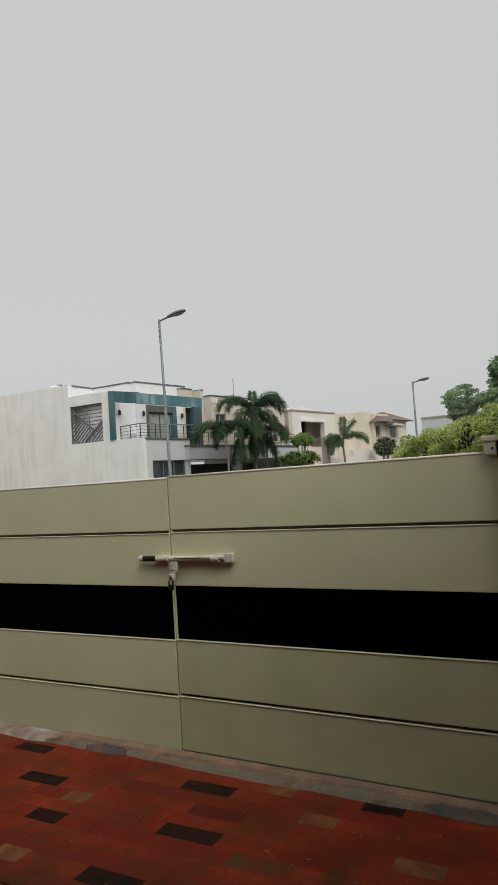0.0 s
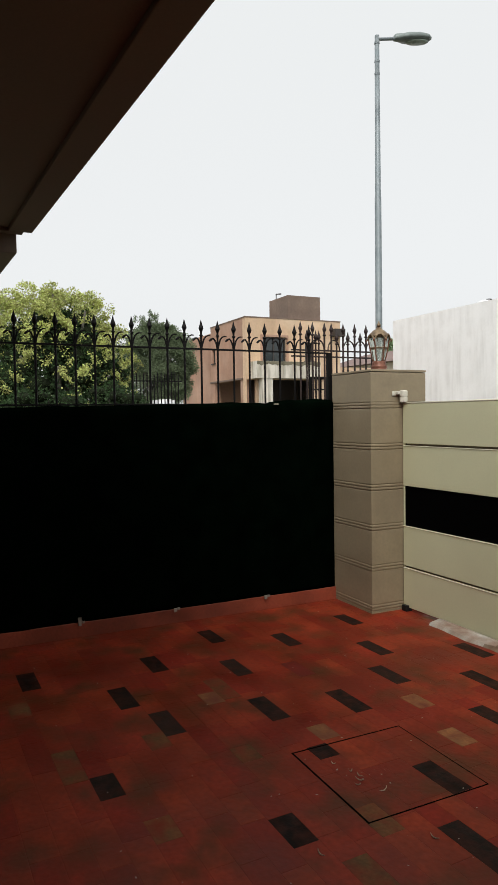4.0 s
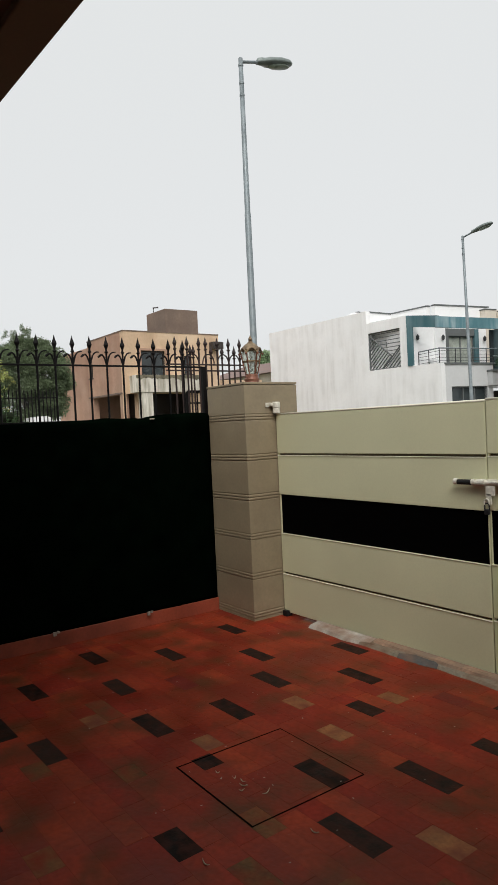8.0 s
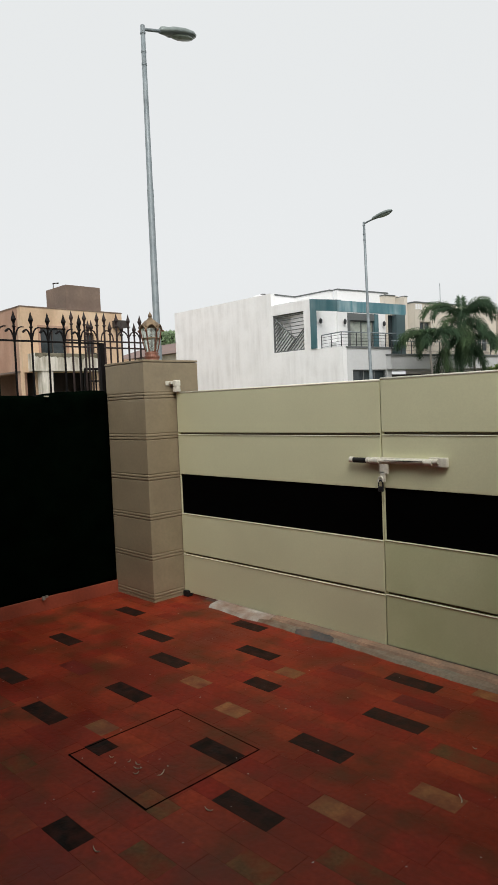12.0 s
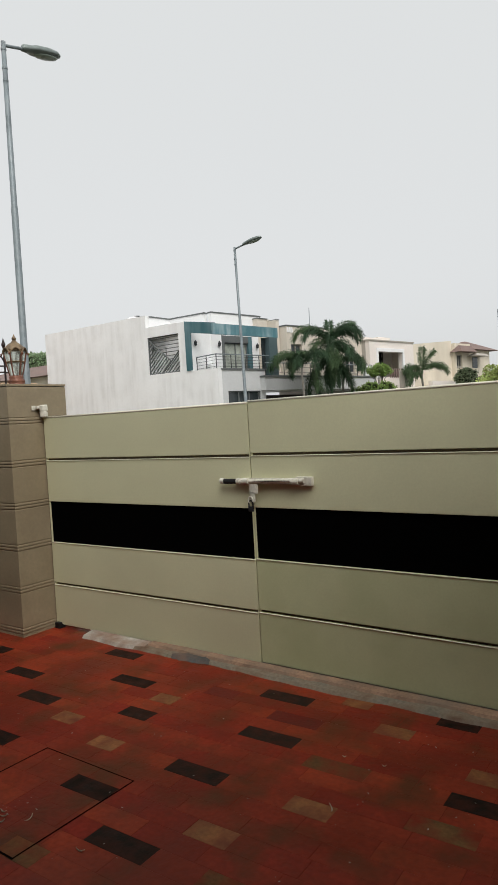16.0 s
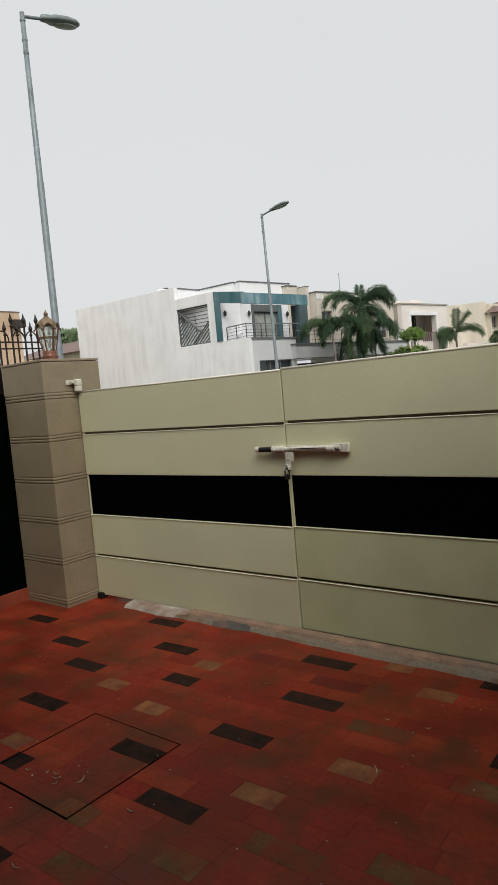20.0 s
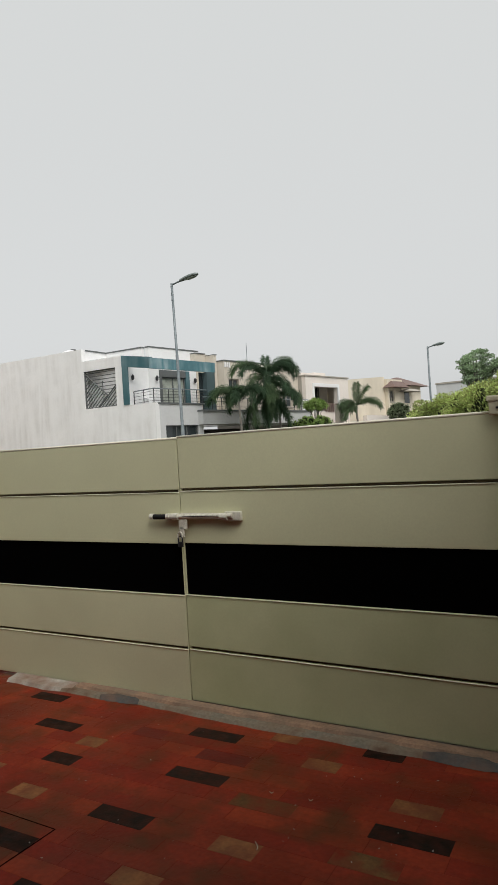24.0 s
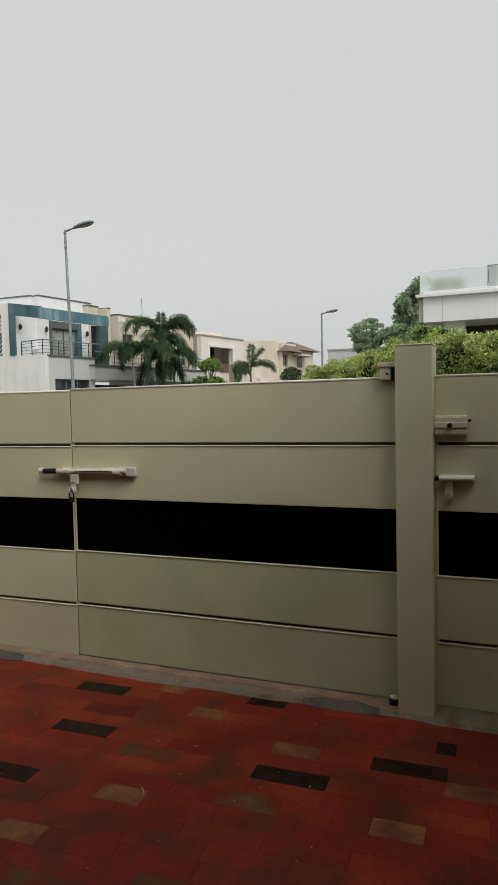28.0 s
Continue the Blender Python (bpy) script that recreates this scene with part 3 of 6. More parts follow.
# ---------------------------------------------------------------- net over the wall
net = thing("shade_net", (-5.03, 1.2, 0.1), "dark green shade cloth hung over the boundary wall", "net")
NY, NZ = 150, 40
verts, faces = [], []
for i in range(NY + 1):
    y = FY0 + (2.818 - FY0) * i / NY
    top = 1.638 + 0.0165 * y + 0.004 * noise.noise((y * 1.3, 0, 0)) + 0.012 * (y > 2.25) * min(1, (y - 2.25) * 6) + 0.003 * noise.noise((y * 6, 1, 0))
    top -= 0.02 * math.exp(-((y - 2.22) / 0.035) ** 2)
    for j in range(NZ + 1):
        f = j / NZ
        if f < 0.85:
            z = 0.1 + (top - 0.1) * f / 0.85
            x = -5.022 + 0.012 * noise.noise((y * 2.2, z * 0.6, 3)) + 0.006 * noise.noise((y * 7, z * 2, 9)) + 0.006 * math.exp(-((y - 2.22) / 0.03) ** 2)
        else:
            a = (f - 0.85) / 0.15 * math.pi
            x = -5.022 - 0.13 * (1 - math.cos(a)) - 0.0
            z = top + 0.035 * math.sin(a) * (1 + 0.3 * noise.noise((y * 5, 0, 7)))
        verts.append((x + 5.0, y - 1.2, z - 0.1))
for i in range(NY):
    for j in range(NZ):
        a = i * (NZ + 1) + j
        faces.append((a, a + NZ + 1, a + NZ + 2, a + 1))
cloth = piece("cloth", arrays_mesh("cloth", verts, faces, "net", True), net, (-5.03, 1.2, 0.1))
solid = cloth.modifiers.new("thick", "SOLIDIFY")
solid.thickness = 0.004
for y in (0.62, 1.35, 2.13):
    b = box(-5.028, -5.015, y - 0.012, y + 0.012, 0.09, 0.12 + 0.03 * (y < 1), 0.002)
    box(-5.025, -5.01, y + 0.015, y + 0.035, 0.107, 0.123, 0.002, b)
    part("clip", b, "litter", net, "small white clip at the hem")
part("torn_edge", box(-5.05, -5.026, 2.24, 2.275, 1.684, 1.694, 0.003), "plaster", net, "pale scrap showing at the torn top")


# ---------------------------------------------------------------- pillar and lantern
PX0, PX1, PY0, PY1 = -5.075, -4.515, 2.825, 3.372
pillar = thing("gate_pillar", (-4.76, 3.12, 0), "square gate pillar clad in beige tiles with ribbed bands", "pillar")
levels = [0.0, 0.045, 0.365, 0.69, 1.01, 1.335, 1.665, 1.95]
part("core", box(PX0 + 0.004, PX1 - 0.004, PY0 + 0.004, PY1 - 0.004, -0.2, 1.93), "tile", pillar)
for z0, z1 in zip(levels[1:], levels[2:]):
    top = z1 - 0.027 if z1 < 1.9 else z1 - 0.024
    part("tile_course", box(PX0, PX1, PY0, PY1, z0 + 0.026, top, 0.004), "tile", pillar)
for z in levels[1:-1]:
    for k in (-1, 1):
        part("rib", box(PX0 - 0.002, PX1 + 0.002, PY0 - 0.002, PY1 + 0.002, z + k * 0.0115 - 0.0095, z + k * 0.0115 + 0.0095, 0.0055), "tile", pillar)
part("base_course", box(PX0, PX1, PY0, PY1, -0.01, 0.018, 0.002), "tile", pillar)
part("cap", box(PX0 - 0.003, PX1 + 0.003, PY0 - 0.003, PY1 + 0.003, 1.933, 1.95, 0.003), "tile", pillar)

LX, LY, LZ = -4.79, 3.11, 1.951
lantern = thing("pillar_lantern", (LX, LY, LZ), "old gilt garden lantern with glass panes on the pillar", "lantern")
part("base", lathe(LX, LY, [(0.072, LZ), (0.076, LZ + 0.012), (0.060, LZ + 0.02), (0.066, LZ + 0.035), (0.066, LZ + 0.05), (0.054, LZ + 0.06), (0.060, LZ + 0.075), (0.05, LZ + 0.088)]), "copper", lantern, "brown coppery base", True)
part("glass", lathe(LX, LY, [(0.046, LZ + 0.088), (0.058, LZ + 0.13), (0.072, LZ + 0.20), (0.082, LZ + 0.27), (0.08, LZ + 0.30)], 6), "lampglass", lantern, "frosted glass panes")
for k in range(6):
    a = math.pi / 3 * k
    prof = [(0.048, 0.088), (0.060, 0.13), (0.075, 0.20), (0.088, 0.275)]
    part("rib", tube([(LX + r * math.cos(a), LY + r * math.sin(a), LZ + z) for r, z in prof], 0.006, 6), "copper", lantern)
part("ring", lathe(LX, LY, [(0.0725, LZ + 0.195), (0.0775, LZ + 0.20), (0.0725, LZ + 0.205)], 6), "gold", lantern)
part("crown", lathe(LX, LY, [(0.084, LZ + 0.290), (0.080, LZ + 0.302), (0.066, LZ + 0.325), (0.046, LZ + 0.345), (0.026, LZ + 0.358), (0.014, LZ + 0.375)], 36, wave=0.05), "gold", lantern, "worn gilt crown", True)
for k in range(6):
    a0, a1 = math.pi / 3 * k, math.pi / 3 * (k + 1)
    pts = []
    for q in range(9):
        f = q / 8
        a = a0 + (a1 - a0) * f
        rr = 0.094 - 0.010 * math.sin(math.pi * f)
        pts.append((LX + rr * math.cos(a), LY + rr * math.sin(a), LZ + 0.268 + 0.042 * math.sin(math.pi * f)))
    part("scallop", tube(pts, 0.007, 6), "gold", lantern, "dark arched rim")
    part("drop", tube([(LX + 0.094 * math.cos(a0), LY + 0.094 * math.sin(a0), LZ + 0.272), (LX + 0.104 * math.cos(a0), LY + 0.104 * math.sin(a0), LZ + 0.262), (LX + 0.102 * math.cos(a0), LY + 0.102 * math.sin(a0), LZ + 0.248)], [0.006, 0.009, 0.003], 6), "copper", lantern)
part("finial", lathe(LX, LY, [(0.010, LZ + 0.372), (0.018, LZ + 0.384), (0.017, LZ + 0.395), (0.008, LZ + 0.408), (0.002, LZ + 0.425)], 12), "gold", lantern, smooth=True)


# ---------------------------------------------------------------- gates
def leaf(name, width, label, mirror, z0, group, inset=0.012):
    """A gate leaf, built from its hinge at the origin along +x (or -x when mirrored), front towards -y."""
    s = -1 if mirror else 1
    root = thing(name, (0, 0, 0), label, "gate", group)

    def slab(n, a, b, y0, y1, za, zb, m, bev=0.004, lab=""):
        x0, x1 = sorted((s * a, s * b))
        return part(n, box(x0, x1, y0, y1, za, zb, bev), m, root, lab)

    courses = [0.038, 0.366, 0.698, 1.022, 1.356, 1.69]
    slab("backing", 0.01, width - 0.012, 0.014, 0.034, z0 + 0.05, z0 + 1.66, "gate_dark", 0.0)
    for k in range(5):
        za, zb = z0 + courses[k], z0 + courses[k + 1]
        if k == 2:
            slab("black_panel", inset, width - 0.011, 0.006, 0.016, za - 0.004, zb + 0.004, "black", 0.0, "matt black infill panel")
        else:
            lo = 0.0 if k in (0, 3) else 0.008
            hi = 0.0 if k in (1, 4) else 0.008
            slab("panel", 0.0, width - 0.0045, -0.006, 0.020, za + lo, zb - hi, "gate_green" if k < 2 and mirror else "gate", 0.004, "green-tinged lower panel" if k < 2 and mirror else "")
            if k < 4:
                # thin proud strip, painted pale as the bright line under each groove
                slab("top_lip", 0.002, width - 0.006, -0.0105, -0.004, zb - hi - 0.0045, zb - hi - 0.0005, "edge_glint_and_bolt", 0.001)
    slab("hinge_stile", 0.0, 0.012, -0.004, 0.03, z0 + 0.045, z0 + 1.685, "gate", 0.003)
    slab("meeting_stile", width - 0.012, width - 0.0045, -0.003, 0.03, z0 + 0.04, z0 + 1.685, "gate", 0.004)
    # cap and round edge carry the sky's bright line in their colour
    slab("top_cap", 0.0, width - 0.004, -0.001, 0.034, z0 + 1.682, z0 + 1.692, "edge_glint_and_bolt", 0.003)
    part("top_edge", tube([(s * 0.001, -0.002, z0 + 1.688), (s * (width - 0.005), -0.002, z0 + 1.688)], 0.0075, 10), "edge_glint_and_bolt", root, "rounded top edge with a pale highlight painted on", True)
    return root


GY = 3.18
left_leaf = leaf("double_gate_leaf", 1.982, "wide beige steel gate leaf with a black band, shut", False, 0.0, "gate leaves")
left_leaf.matrix_basis = pose(-4.502, GY - 0.046, -0.008, 0, 0.02, 1.35)
right_leaf = leaf("double_gate_leaf", 1.985, "wide beige steel gate leaf with black band and bolt", True, 0.0, "gate leaves")
right_leaf.matrix_basis = pose(-0.535, GY, 0.0, 0, -0.05, 0)
wicket = leaf("wicket_gate", 1.03, "narrow beige steel wicket gate with a black band, shut", False, 0.0, "gate leaves")
wicket.matrix_basis = pose(-0.352, GY, 0.0)

post = thing("gate_post", (-0.445, 3.18, 0), "square beige painted steel post between the gates", "post")
part("shaft", box(-0.529, -0.353, 3.071, 3.252, -0.1, 1.836, 0.004), "gate", post)
part("cap", box(-0.531, -0.351, 3.069, 3.254, 1.836, 1.844, 0.003), "gate", post)

# pivot, hinge and stops
piv = part("pivot", lathe(-4.478, 3.118, [(0.03, 1.69), (0.031, 1.694), (0.031, 1.725), (0.028, 1.728), (0.028, 1.733), (0.032, 1.736), (0.032, 1.775), (0.027, 1.783)], 20), "steel_white", pillar, "beige steel gate pivot")
part("arm", box(-4.514, -4.478, 3.06, 3.1, 1.752, 1.774, 0.003), "steel_white", piv)
part("bracket", box(-4.5145, -4.505, 3.03, 3.12, 1.742, 1.778, 0.002), "steel_white", piv)
part("rubber_stop", box(-4.495, -4.435, 3.10, 3.16, 0.0, 0.048, 0.008), "rubber", pillar, "black rubber gate stop")
hin = part("hinge", box(-0.614, -0.560, 3.125, 3.20, 1.676, 1.742, 0.006), "lockbeige", post, "beige hinge block")
part("lip", box(-0.622, -0.536, 3.118, 3.205, 1.740, 1.766, 0.006), "lockbeige", hin)
part("screw", tube([(-0.575, 3.126, 1.707), (-0.575, 3.119, 1.707)], 0.006, 8), "pad", hin)
part("knuckle", tube([(-0.548, 3.15, 1.672), (-0.548, 3.15, 1.742)], 0.011, 10), "pad", hin, "dark hinge knuckle")
for z in (1.69, 1.72, 1.75):
    part("screw", tube([(-0.545, 3.14, z), (-0.528, 3.14, z)], 0.008, 8), "pad", hin)
part("pin", lathe(-0.556, 3.12, [(0.028, 0.0), (0.028, 0.06), (0.023, 0.067)], 16), "pad", post, "dark pivot pin")
part("pin_cap", lathe(-0.556, 3.12, [(0.023, 0.067), (0.024, 0.072), (0.012, 0.078)], 16), "lockbeige", post)

# long bolt with its padlock
BY, BZ = 3.135, 1.188
bolt = thing("gate_bolt", (-2.420, BY, BZ), "long white painted sliding bolt with worn paint across both leaves", "bolt")
part("rod", tube([(-2.73, BY, BZ - 0.001), (-2.110, BY, BZ + 0.008)], 0.0135, 14), "steel_white", bolt, "worn painted rod")
part("wear_line", tube([(-2.47, BY - 0.0125, BZ + 0.004), (-2.34, BY - 0.0125, BZ + 0.006), (-2.205, BY - 0.0125, BZ + 0.007)], [0.0015, 0.0035, 0.002], 6), "rust", bolt, "rusty line worn through the paint")
part("grip", tube([(-2.705, BY, BZ), (-2.602, BY, BZ + 0.001)], 0.0165, 14), "rubber", bolt, "black tape grip")
for a, b, r in ((-2.732, -2.705, 0.019), (-2.602, -2.578, 0.019), (-2.555, -2.510, 0.021), (-2.195, -2.145, 0.021)):
    part("collar", tube([(a, BY, BZ + 0.002), (b, BY, BZ + 0.003)], r, 14), "steel_white", bolt)
part("end_plate", box(-2.175, -2.062, 3.142, 3.172, BZ - 0.024, BZ + 0.03, 0.005), "steel_white", bolt)
part("back_plate", box(-2.520, -2.140, 3.155, 3.172, BZ - 0.016, BZ + 0.02, 0.003), "steel_white", bolt)
part("screw", tube([(-2.135, 3.13, BZ + 0.003), (-2.135, 3.145, BZ + 0.003)], 0.007, 8), "pad", bolt)
part("bracket", box(-2.620, -2.520, 3.15, 3.172, BZ - 0.02, BZ + 0.018, 0.003), "steel_white", bolt)
b = box(-2.507, -2.447, 3.128, 3.140, 1.112, 1.172, 0.003)
box(-2.504, -2.470, 3.128, 3.140, 1.062, 1.127, 0.003, b)
part("hasp", b, "steel_white", bolt)
ring = [(-2.497 + 0.017 * math.cos(a), 3.122, 1.072 + 0.022 * math.sin(a)) for a in (math.pi * k / 8 for k in range(-2, 11))]
part("staple", tube(ring, 0.005, 8), "steel_white", bolt)
lock = thing("padlock", (-2.492, 3.13, 1.007), "small dark padlock hanging from the gate bolt", "padlock")
part("body", box(-2.510, -2.478, 3.109, 3.131, 1.002, 1.035, 0.006), "pad", lock)
part("shackle", tube([(-2.510, 3.12, 1.032), (-2.510, 3.12, 1.057), (-2.502, 3.12, 1.070), (-2.487, 3.12, 1.070), (-2.479, 3.12, 1.057), (-2.479, 3.12, 1.032)], 0.0045, 8), "pad", lock)

# wicket lock and bolt
wl_ = thing("gate_lock", (-0.275, 3.15, 1.45), "beige metal box lock with a dark knob on the wicket", "lock")
part("case", box(-0.353, -0.195, 3.13, 3.172, 1.400, 1.495, 0.012), "lockbeige", wl_)
part("ridge", box(-0.353, -0.197, 3.124, 3.134, 1.435, 1.462, 0.003), "lockbeige", wl_)
part("knob", tube([(-0.277, 3.126, 1.448), (-0.277, 3.108, 1.448), (-0.277, 3.098, 1.448)], [0.010, 0.013, 0.009], 14), "rubber", wl_, "dark knob")
part("latch_tip", tube([(-0.195, 3.15, 1.470), (-0.180, 3.15, 1.470)], 0.006, 8), "pad", wl_)
wb = thing("wicket_bolt", (-0.255, 3.14, 1.19), "short white sliding bolt with a hanging tab on the wicket", "bolt")
part("rod", tube([(-0.332, 3.135, 1.190), (-0.170, 3.135, 1.190)], 0.012, 12), "edge_glint_and_bolt", wb)
part("plate", box(-0.325, -0.165, 3.142, 3.172, 1.178, 1.205, 0.003), "edge_glint_and_bolt", wb)
part("tip", tube([(-0.350, 3.135, 1.190), (-0.331, 3.135, 1.190)], 0.013, 12), "rubber", wb)
part("tab", box(-0.307, -0.267, 3.150, 3.172, 1.088, 1.181, 0.004), "gate", wb)
hook = [(-0.287 + 0.008 * math.cos(a), 3.14, 1.093 + 0.016 * math.sin(a)) for a in (math.pi * k / 8 for k in range(0, 15))]
part("hook", tube(hook, 0.0035, 6), "zinc", wb)


# ---------------------------------------------------------------- spear fence on the wall
def spear_mesh(h0, h1, r=0.009):
    """An upright bar with a collar and a leaf-shaped point."""
    b = tube([(0, 0, h0), (0, 0, h1 - 0.09)], r, 6)
    lathe(0, 0, [(r, h1 - 0.135), (r * 1.9, h1 - 0.125), (r, h1 - 0.115)], 8, b)
    p = [(r, h1 - 0.100), (0.013, h1 - 0.088), (0.021, h1 - 0.070), (0.019, h1 - 0.060), (0.011, h1 - 0.038), (0.005, h1 - 0.014), (0.001, h1)]
    lathe(0, 0, [(q, z) for q, z in p], 8, b)
    return b


def scroll_mesh(z, side):
    """An arm that springs from the bar: one side arches over to a drooping leaf, the other runs out level."""
    if side < 0:
        b = tube([(0, 0, z - 0.10), (0, -0.009, z - 0.055), (0, -0.022, z - 0.018), (0, -0.038, z), (0, -0.050, z - 0.004)], [0.008, 0.0075, 0.007, 0.0065, 0.006], 6)
        return tube([(0, -0.042, z + 0.001), (0, -0.056, z - 0.008), (0, -0.072, z - 0.022)], [0.006, 0.0105, 0.008], 6, b)
    return tube([(0, 0, z - 0.10), (0, 0.009, z - 0.055), (0, 0.022, z - 0.013), (0, 0.040, z + 0.012), (0, 0.058, z + 0.02), (0, 0.080, z + 0.02)], [0.008, 0.0075, 0.007, 0.0065, 0.006, 0.004], 6)


def pipe_ring(a, b, z0, z1, r=0.013):
    """An upright rectangular frame of round bar between two plan points."""
    t = tube([(*a, z0), (*a, z1)], r, 8)
    tube([(*b, z0), (*b, z1)], r, 8, t)
    tube([(*a, z0), (*b, z0)], r, 8, t)
    tube([(*a, z1), (*b, z1)], r, 8, t)
    return t


WX, TOP, RAIL = -5.18, 2.37, 2.135
fence = thing("spear_fence", (WX, 1.0, 1.68), "black wrought iron fence with spear points on the boundary wall", "fence")
me_spear = mesh_of("bar", spear_mesh(1.66, TOP), "iron")
me_sl, me_sr = mesh_of("scroll", scroll_mesh(2.225, -1), "iron"), mesh_of("scroll", scroll_mesh(2.225, 1), "iron")
y = 2.659
while y > -1.8:
    piece("bar", me_spear, fence, (WX, y, 0))
    piece("scroll", me_sl, fence, (WX, y, 0))
    piece("scroll", me_sr, fence, (WX, y, 0))
    y -= 0.1425
part("rail", box(WX - 0.011, WX + 0.011, -1.95, 2.842, RAIL - 0.007, RAIL + 0.007, 0.002), "iron", fence)
part("rail", box(WX - 0.011, WX + 0.011, -1.95, 2.842, 1.688, 1.70, 0.002), "iron", fence)
part("end_post", box(WX - 0.02, WX + 0.02, 2.842, 2.88, 1.60, 2.14, 0.004), "iron", fence)

FX = -5.78
fence2 = thing("spear_fence", (FX, 3.6, 1.4), "rusty iron fence of the next plot with mixed spears", "fence")
tall, low = mesh_of("bar", spear_mesh(0.4, 2.50, 0.0105), "rust"), mesh_of("bar", spear_mesh(0.4, 2.42, 0.0095), "rust")
for y in (2.92, 3.055, 3.19, 3.269, 3.406, 3.543, 3.68, 3.817):
    piece("bar", tall, fence2, (FX, y, 0))
for y in (2.99, 3.09, 3.125, 3.33, 3.462, 3.61, 3.75):
    piece("bar", low, fence2, (FX, y, 0))
for y in (3.05, 3.23, 3.406, 3.543, 3.68):  # hoops between the taller bars
    hoop = [(FX, y + 0.068 - 0.068 * math.cos(a), 2.23 + 0.10 * math.sin(a)) for a in (math.pi * q / 10 for q in range(11))]
    part("hoop", tube(hoop, 0.007, 6), "rust", fence2)
for z in (2.225, 2.165, 1.0):
    part("rail", box(FX - 0.01, FX + 0.01, 2.82, 3.85, z - 0.007, z + 0.007, 0.002), "rust", fence2)
part("low_wall", box(FX - 0.1, FX + 0.1, 2.7, 3.9, -0.2, 0.6, 0.01), "plaster", fence2)

# small grid gate behind the end of the wall
grid = thing("grid_gate", (-6.1, 3.3, -0.16), "small black iron grid gate of the next plot", "gate")
part("gate_frame", pipe_ring((-6.1, 3.22), (-6.1, 3.47), 0.0, 1.98), "iron", grid)
for y in (3.28, 3.34, 3.40):
    part("bar", tube([(-6.1, y, 0.0), (-6.1, y, 1.98)], 0.009, 6), "iron", grid)
for z in (0.5, 1.0, 1.5, 1.74, 1.86):
    part("rail", tube([(-6.1, 3.22, z), (-6.1, 3.47, z)], 0.009, 6), "iron", grid)

# dark fence of a plot further back
fence3 = thing("spear_fence", (-18.0, 5.0, 0.0), "dark iron spear fence round a plot farther back", "fence")
far_bar = mesh_of("bar", spear_mesh(-0.16, 2.86, 0.016), "iron")
for k in range(22):
    piece("bar", far_bar, fence3, (-18.0, 3.9 + 0.1 * k, 0.04 * math.sin(k * 1.7)))
for z in (2.62, 1.2):
    part("rail", box(-18.02, -17.98, 3.85, 6.1, z - 0.015, z + 0.015), "iron", fence3)


# ---------------------------------------------------------------- street lamps
def street_lamp(x, y, top, arm, lift, turn, r0, r1, label, lean=(0.0, 0.0)):
    ob = thing("street_lamp", (x, y, -0.16), label, "street lamp", "street lamps")
    d = Vector((math.cos(turn), math.sin(turn), 0))
    p = Vector((x, y, top))
    steps = [(-0.16, r0), (2.6, r0 * 0.95), (2.62, r0 * 0.85), (5.2, r0 * 0.78), (5.22, r0 * 0.7), (top, r1)]
    part("pole", tube([(x + lean[0] * (1 - z / top), y + lean[1] * (1 - z / top), z) for z, _ in steps], [r for _, r in steps], 12), "zinc", ob, smooth=True)
    for z in (top - 0.12, top - 0.42, top - 0.62):
        part("collar", tube([(x, y, z - 0.015), (x, y, z + 0.015)], r1 * 1.2, 12), "zinc", ob)
    part("base_plate", box(x + lean[0] - 0.16, x + lean[0] + 0.16, y + lean[1] - 0.16, y + lean[1] + 0.16, -0.16, -0.13), "zinc", ob)
    a0, a1 = p - Vector((0, 0, 0.06)), p + d * arm * 0.33 + Vector((0, 0, lift * 0.33 - 0.05))
    part("arm", tube([a0, a1], r1 * 0.7, 10), "zinc", ob)
    # head: a flattened drop along the arm
    h0, h1 = a1 - d * 0.03, p + d * arm + Vector((0, 0, lift - 0.07))
    b = bmesh.new()
    side = Vector((-d.y, d.x, 0))
    axis = h1 - h0
    rings = []
    for f, w, t in ((0, 0.03, 0.03), (0.04, 0.065, 0.07), (0.14, 0.075, 0.08), (0.22, 0.10, 0.075), (0.34, 0.135, 0.095), (0.6, 0.155, 0.098), (0.84, 0.13, 0.08), (0.96, 0.07, 0.05), (1.0, 0.02, 0.015)):
        c = h0 + axis * f
        rings.append([b.verts.new(c + side * w * math.cos(q) + Vector((0, 0, t * math.sin(q) * (1.0 if math.sin(q) > 0 else 0.55)))) for q in (2 * math.pi * k / 16 for k in range(16))])
    for r, s in zip(rings, rings[1:]):
        for k in range(16):
            b.faces.new((r[k], r[(k + 1) % 16], s[(k + 1) % 16], s[k]))
    b.faces.new(rings[0])
    b.faces.new(rings[-1])
    bmesh.ops.recalc_face_normals(b, faces=b.faces)
    head = part("head", b, "lamphead", ob, "grey lamp head", True)
    b = bmesh.new()
    mid = h0 + axis * 0.62 - Vector((0, 0, 0.05))
    bmesh.ops.create_uvsphere(b, u_segments=16, v_segments=8, radius=1)
    ux = axis.normalized()
    uz = ux.cross(side).normalized()
    for v in b.verts:
        v.co = mid + ux * v.co.x * axis.length * 0.30 + side * v.co.y * 0.105 + uz * v.co.z * 0.03
    part("lens", b, "lampface", head, "pale lamp lens", True)
    return ob


street_lamp(-9.4, 6.51, 7.83, 1.12, 0.25, radians(90), 0.069, 0.037, "tall galvanised street lamp with one arm beside the corner plot")
street_lamp(-14.7, 19.5, 7.82, 1.2, 0.2, 0.0, 0.068, 0.042, "galvanised street lamp in front of the white house", (0.10, 0.075))
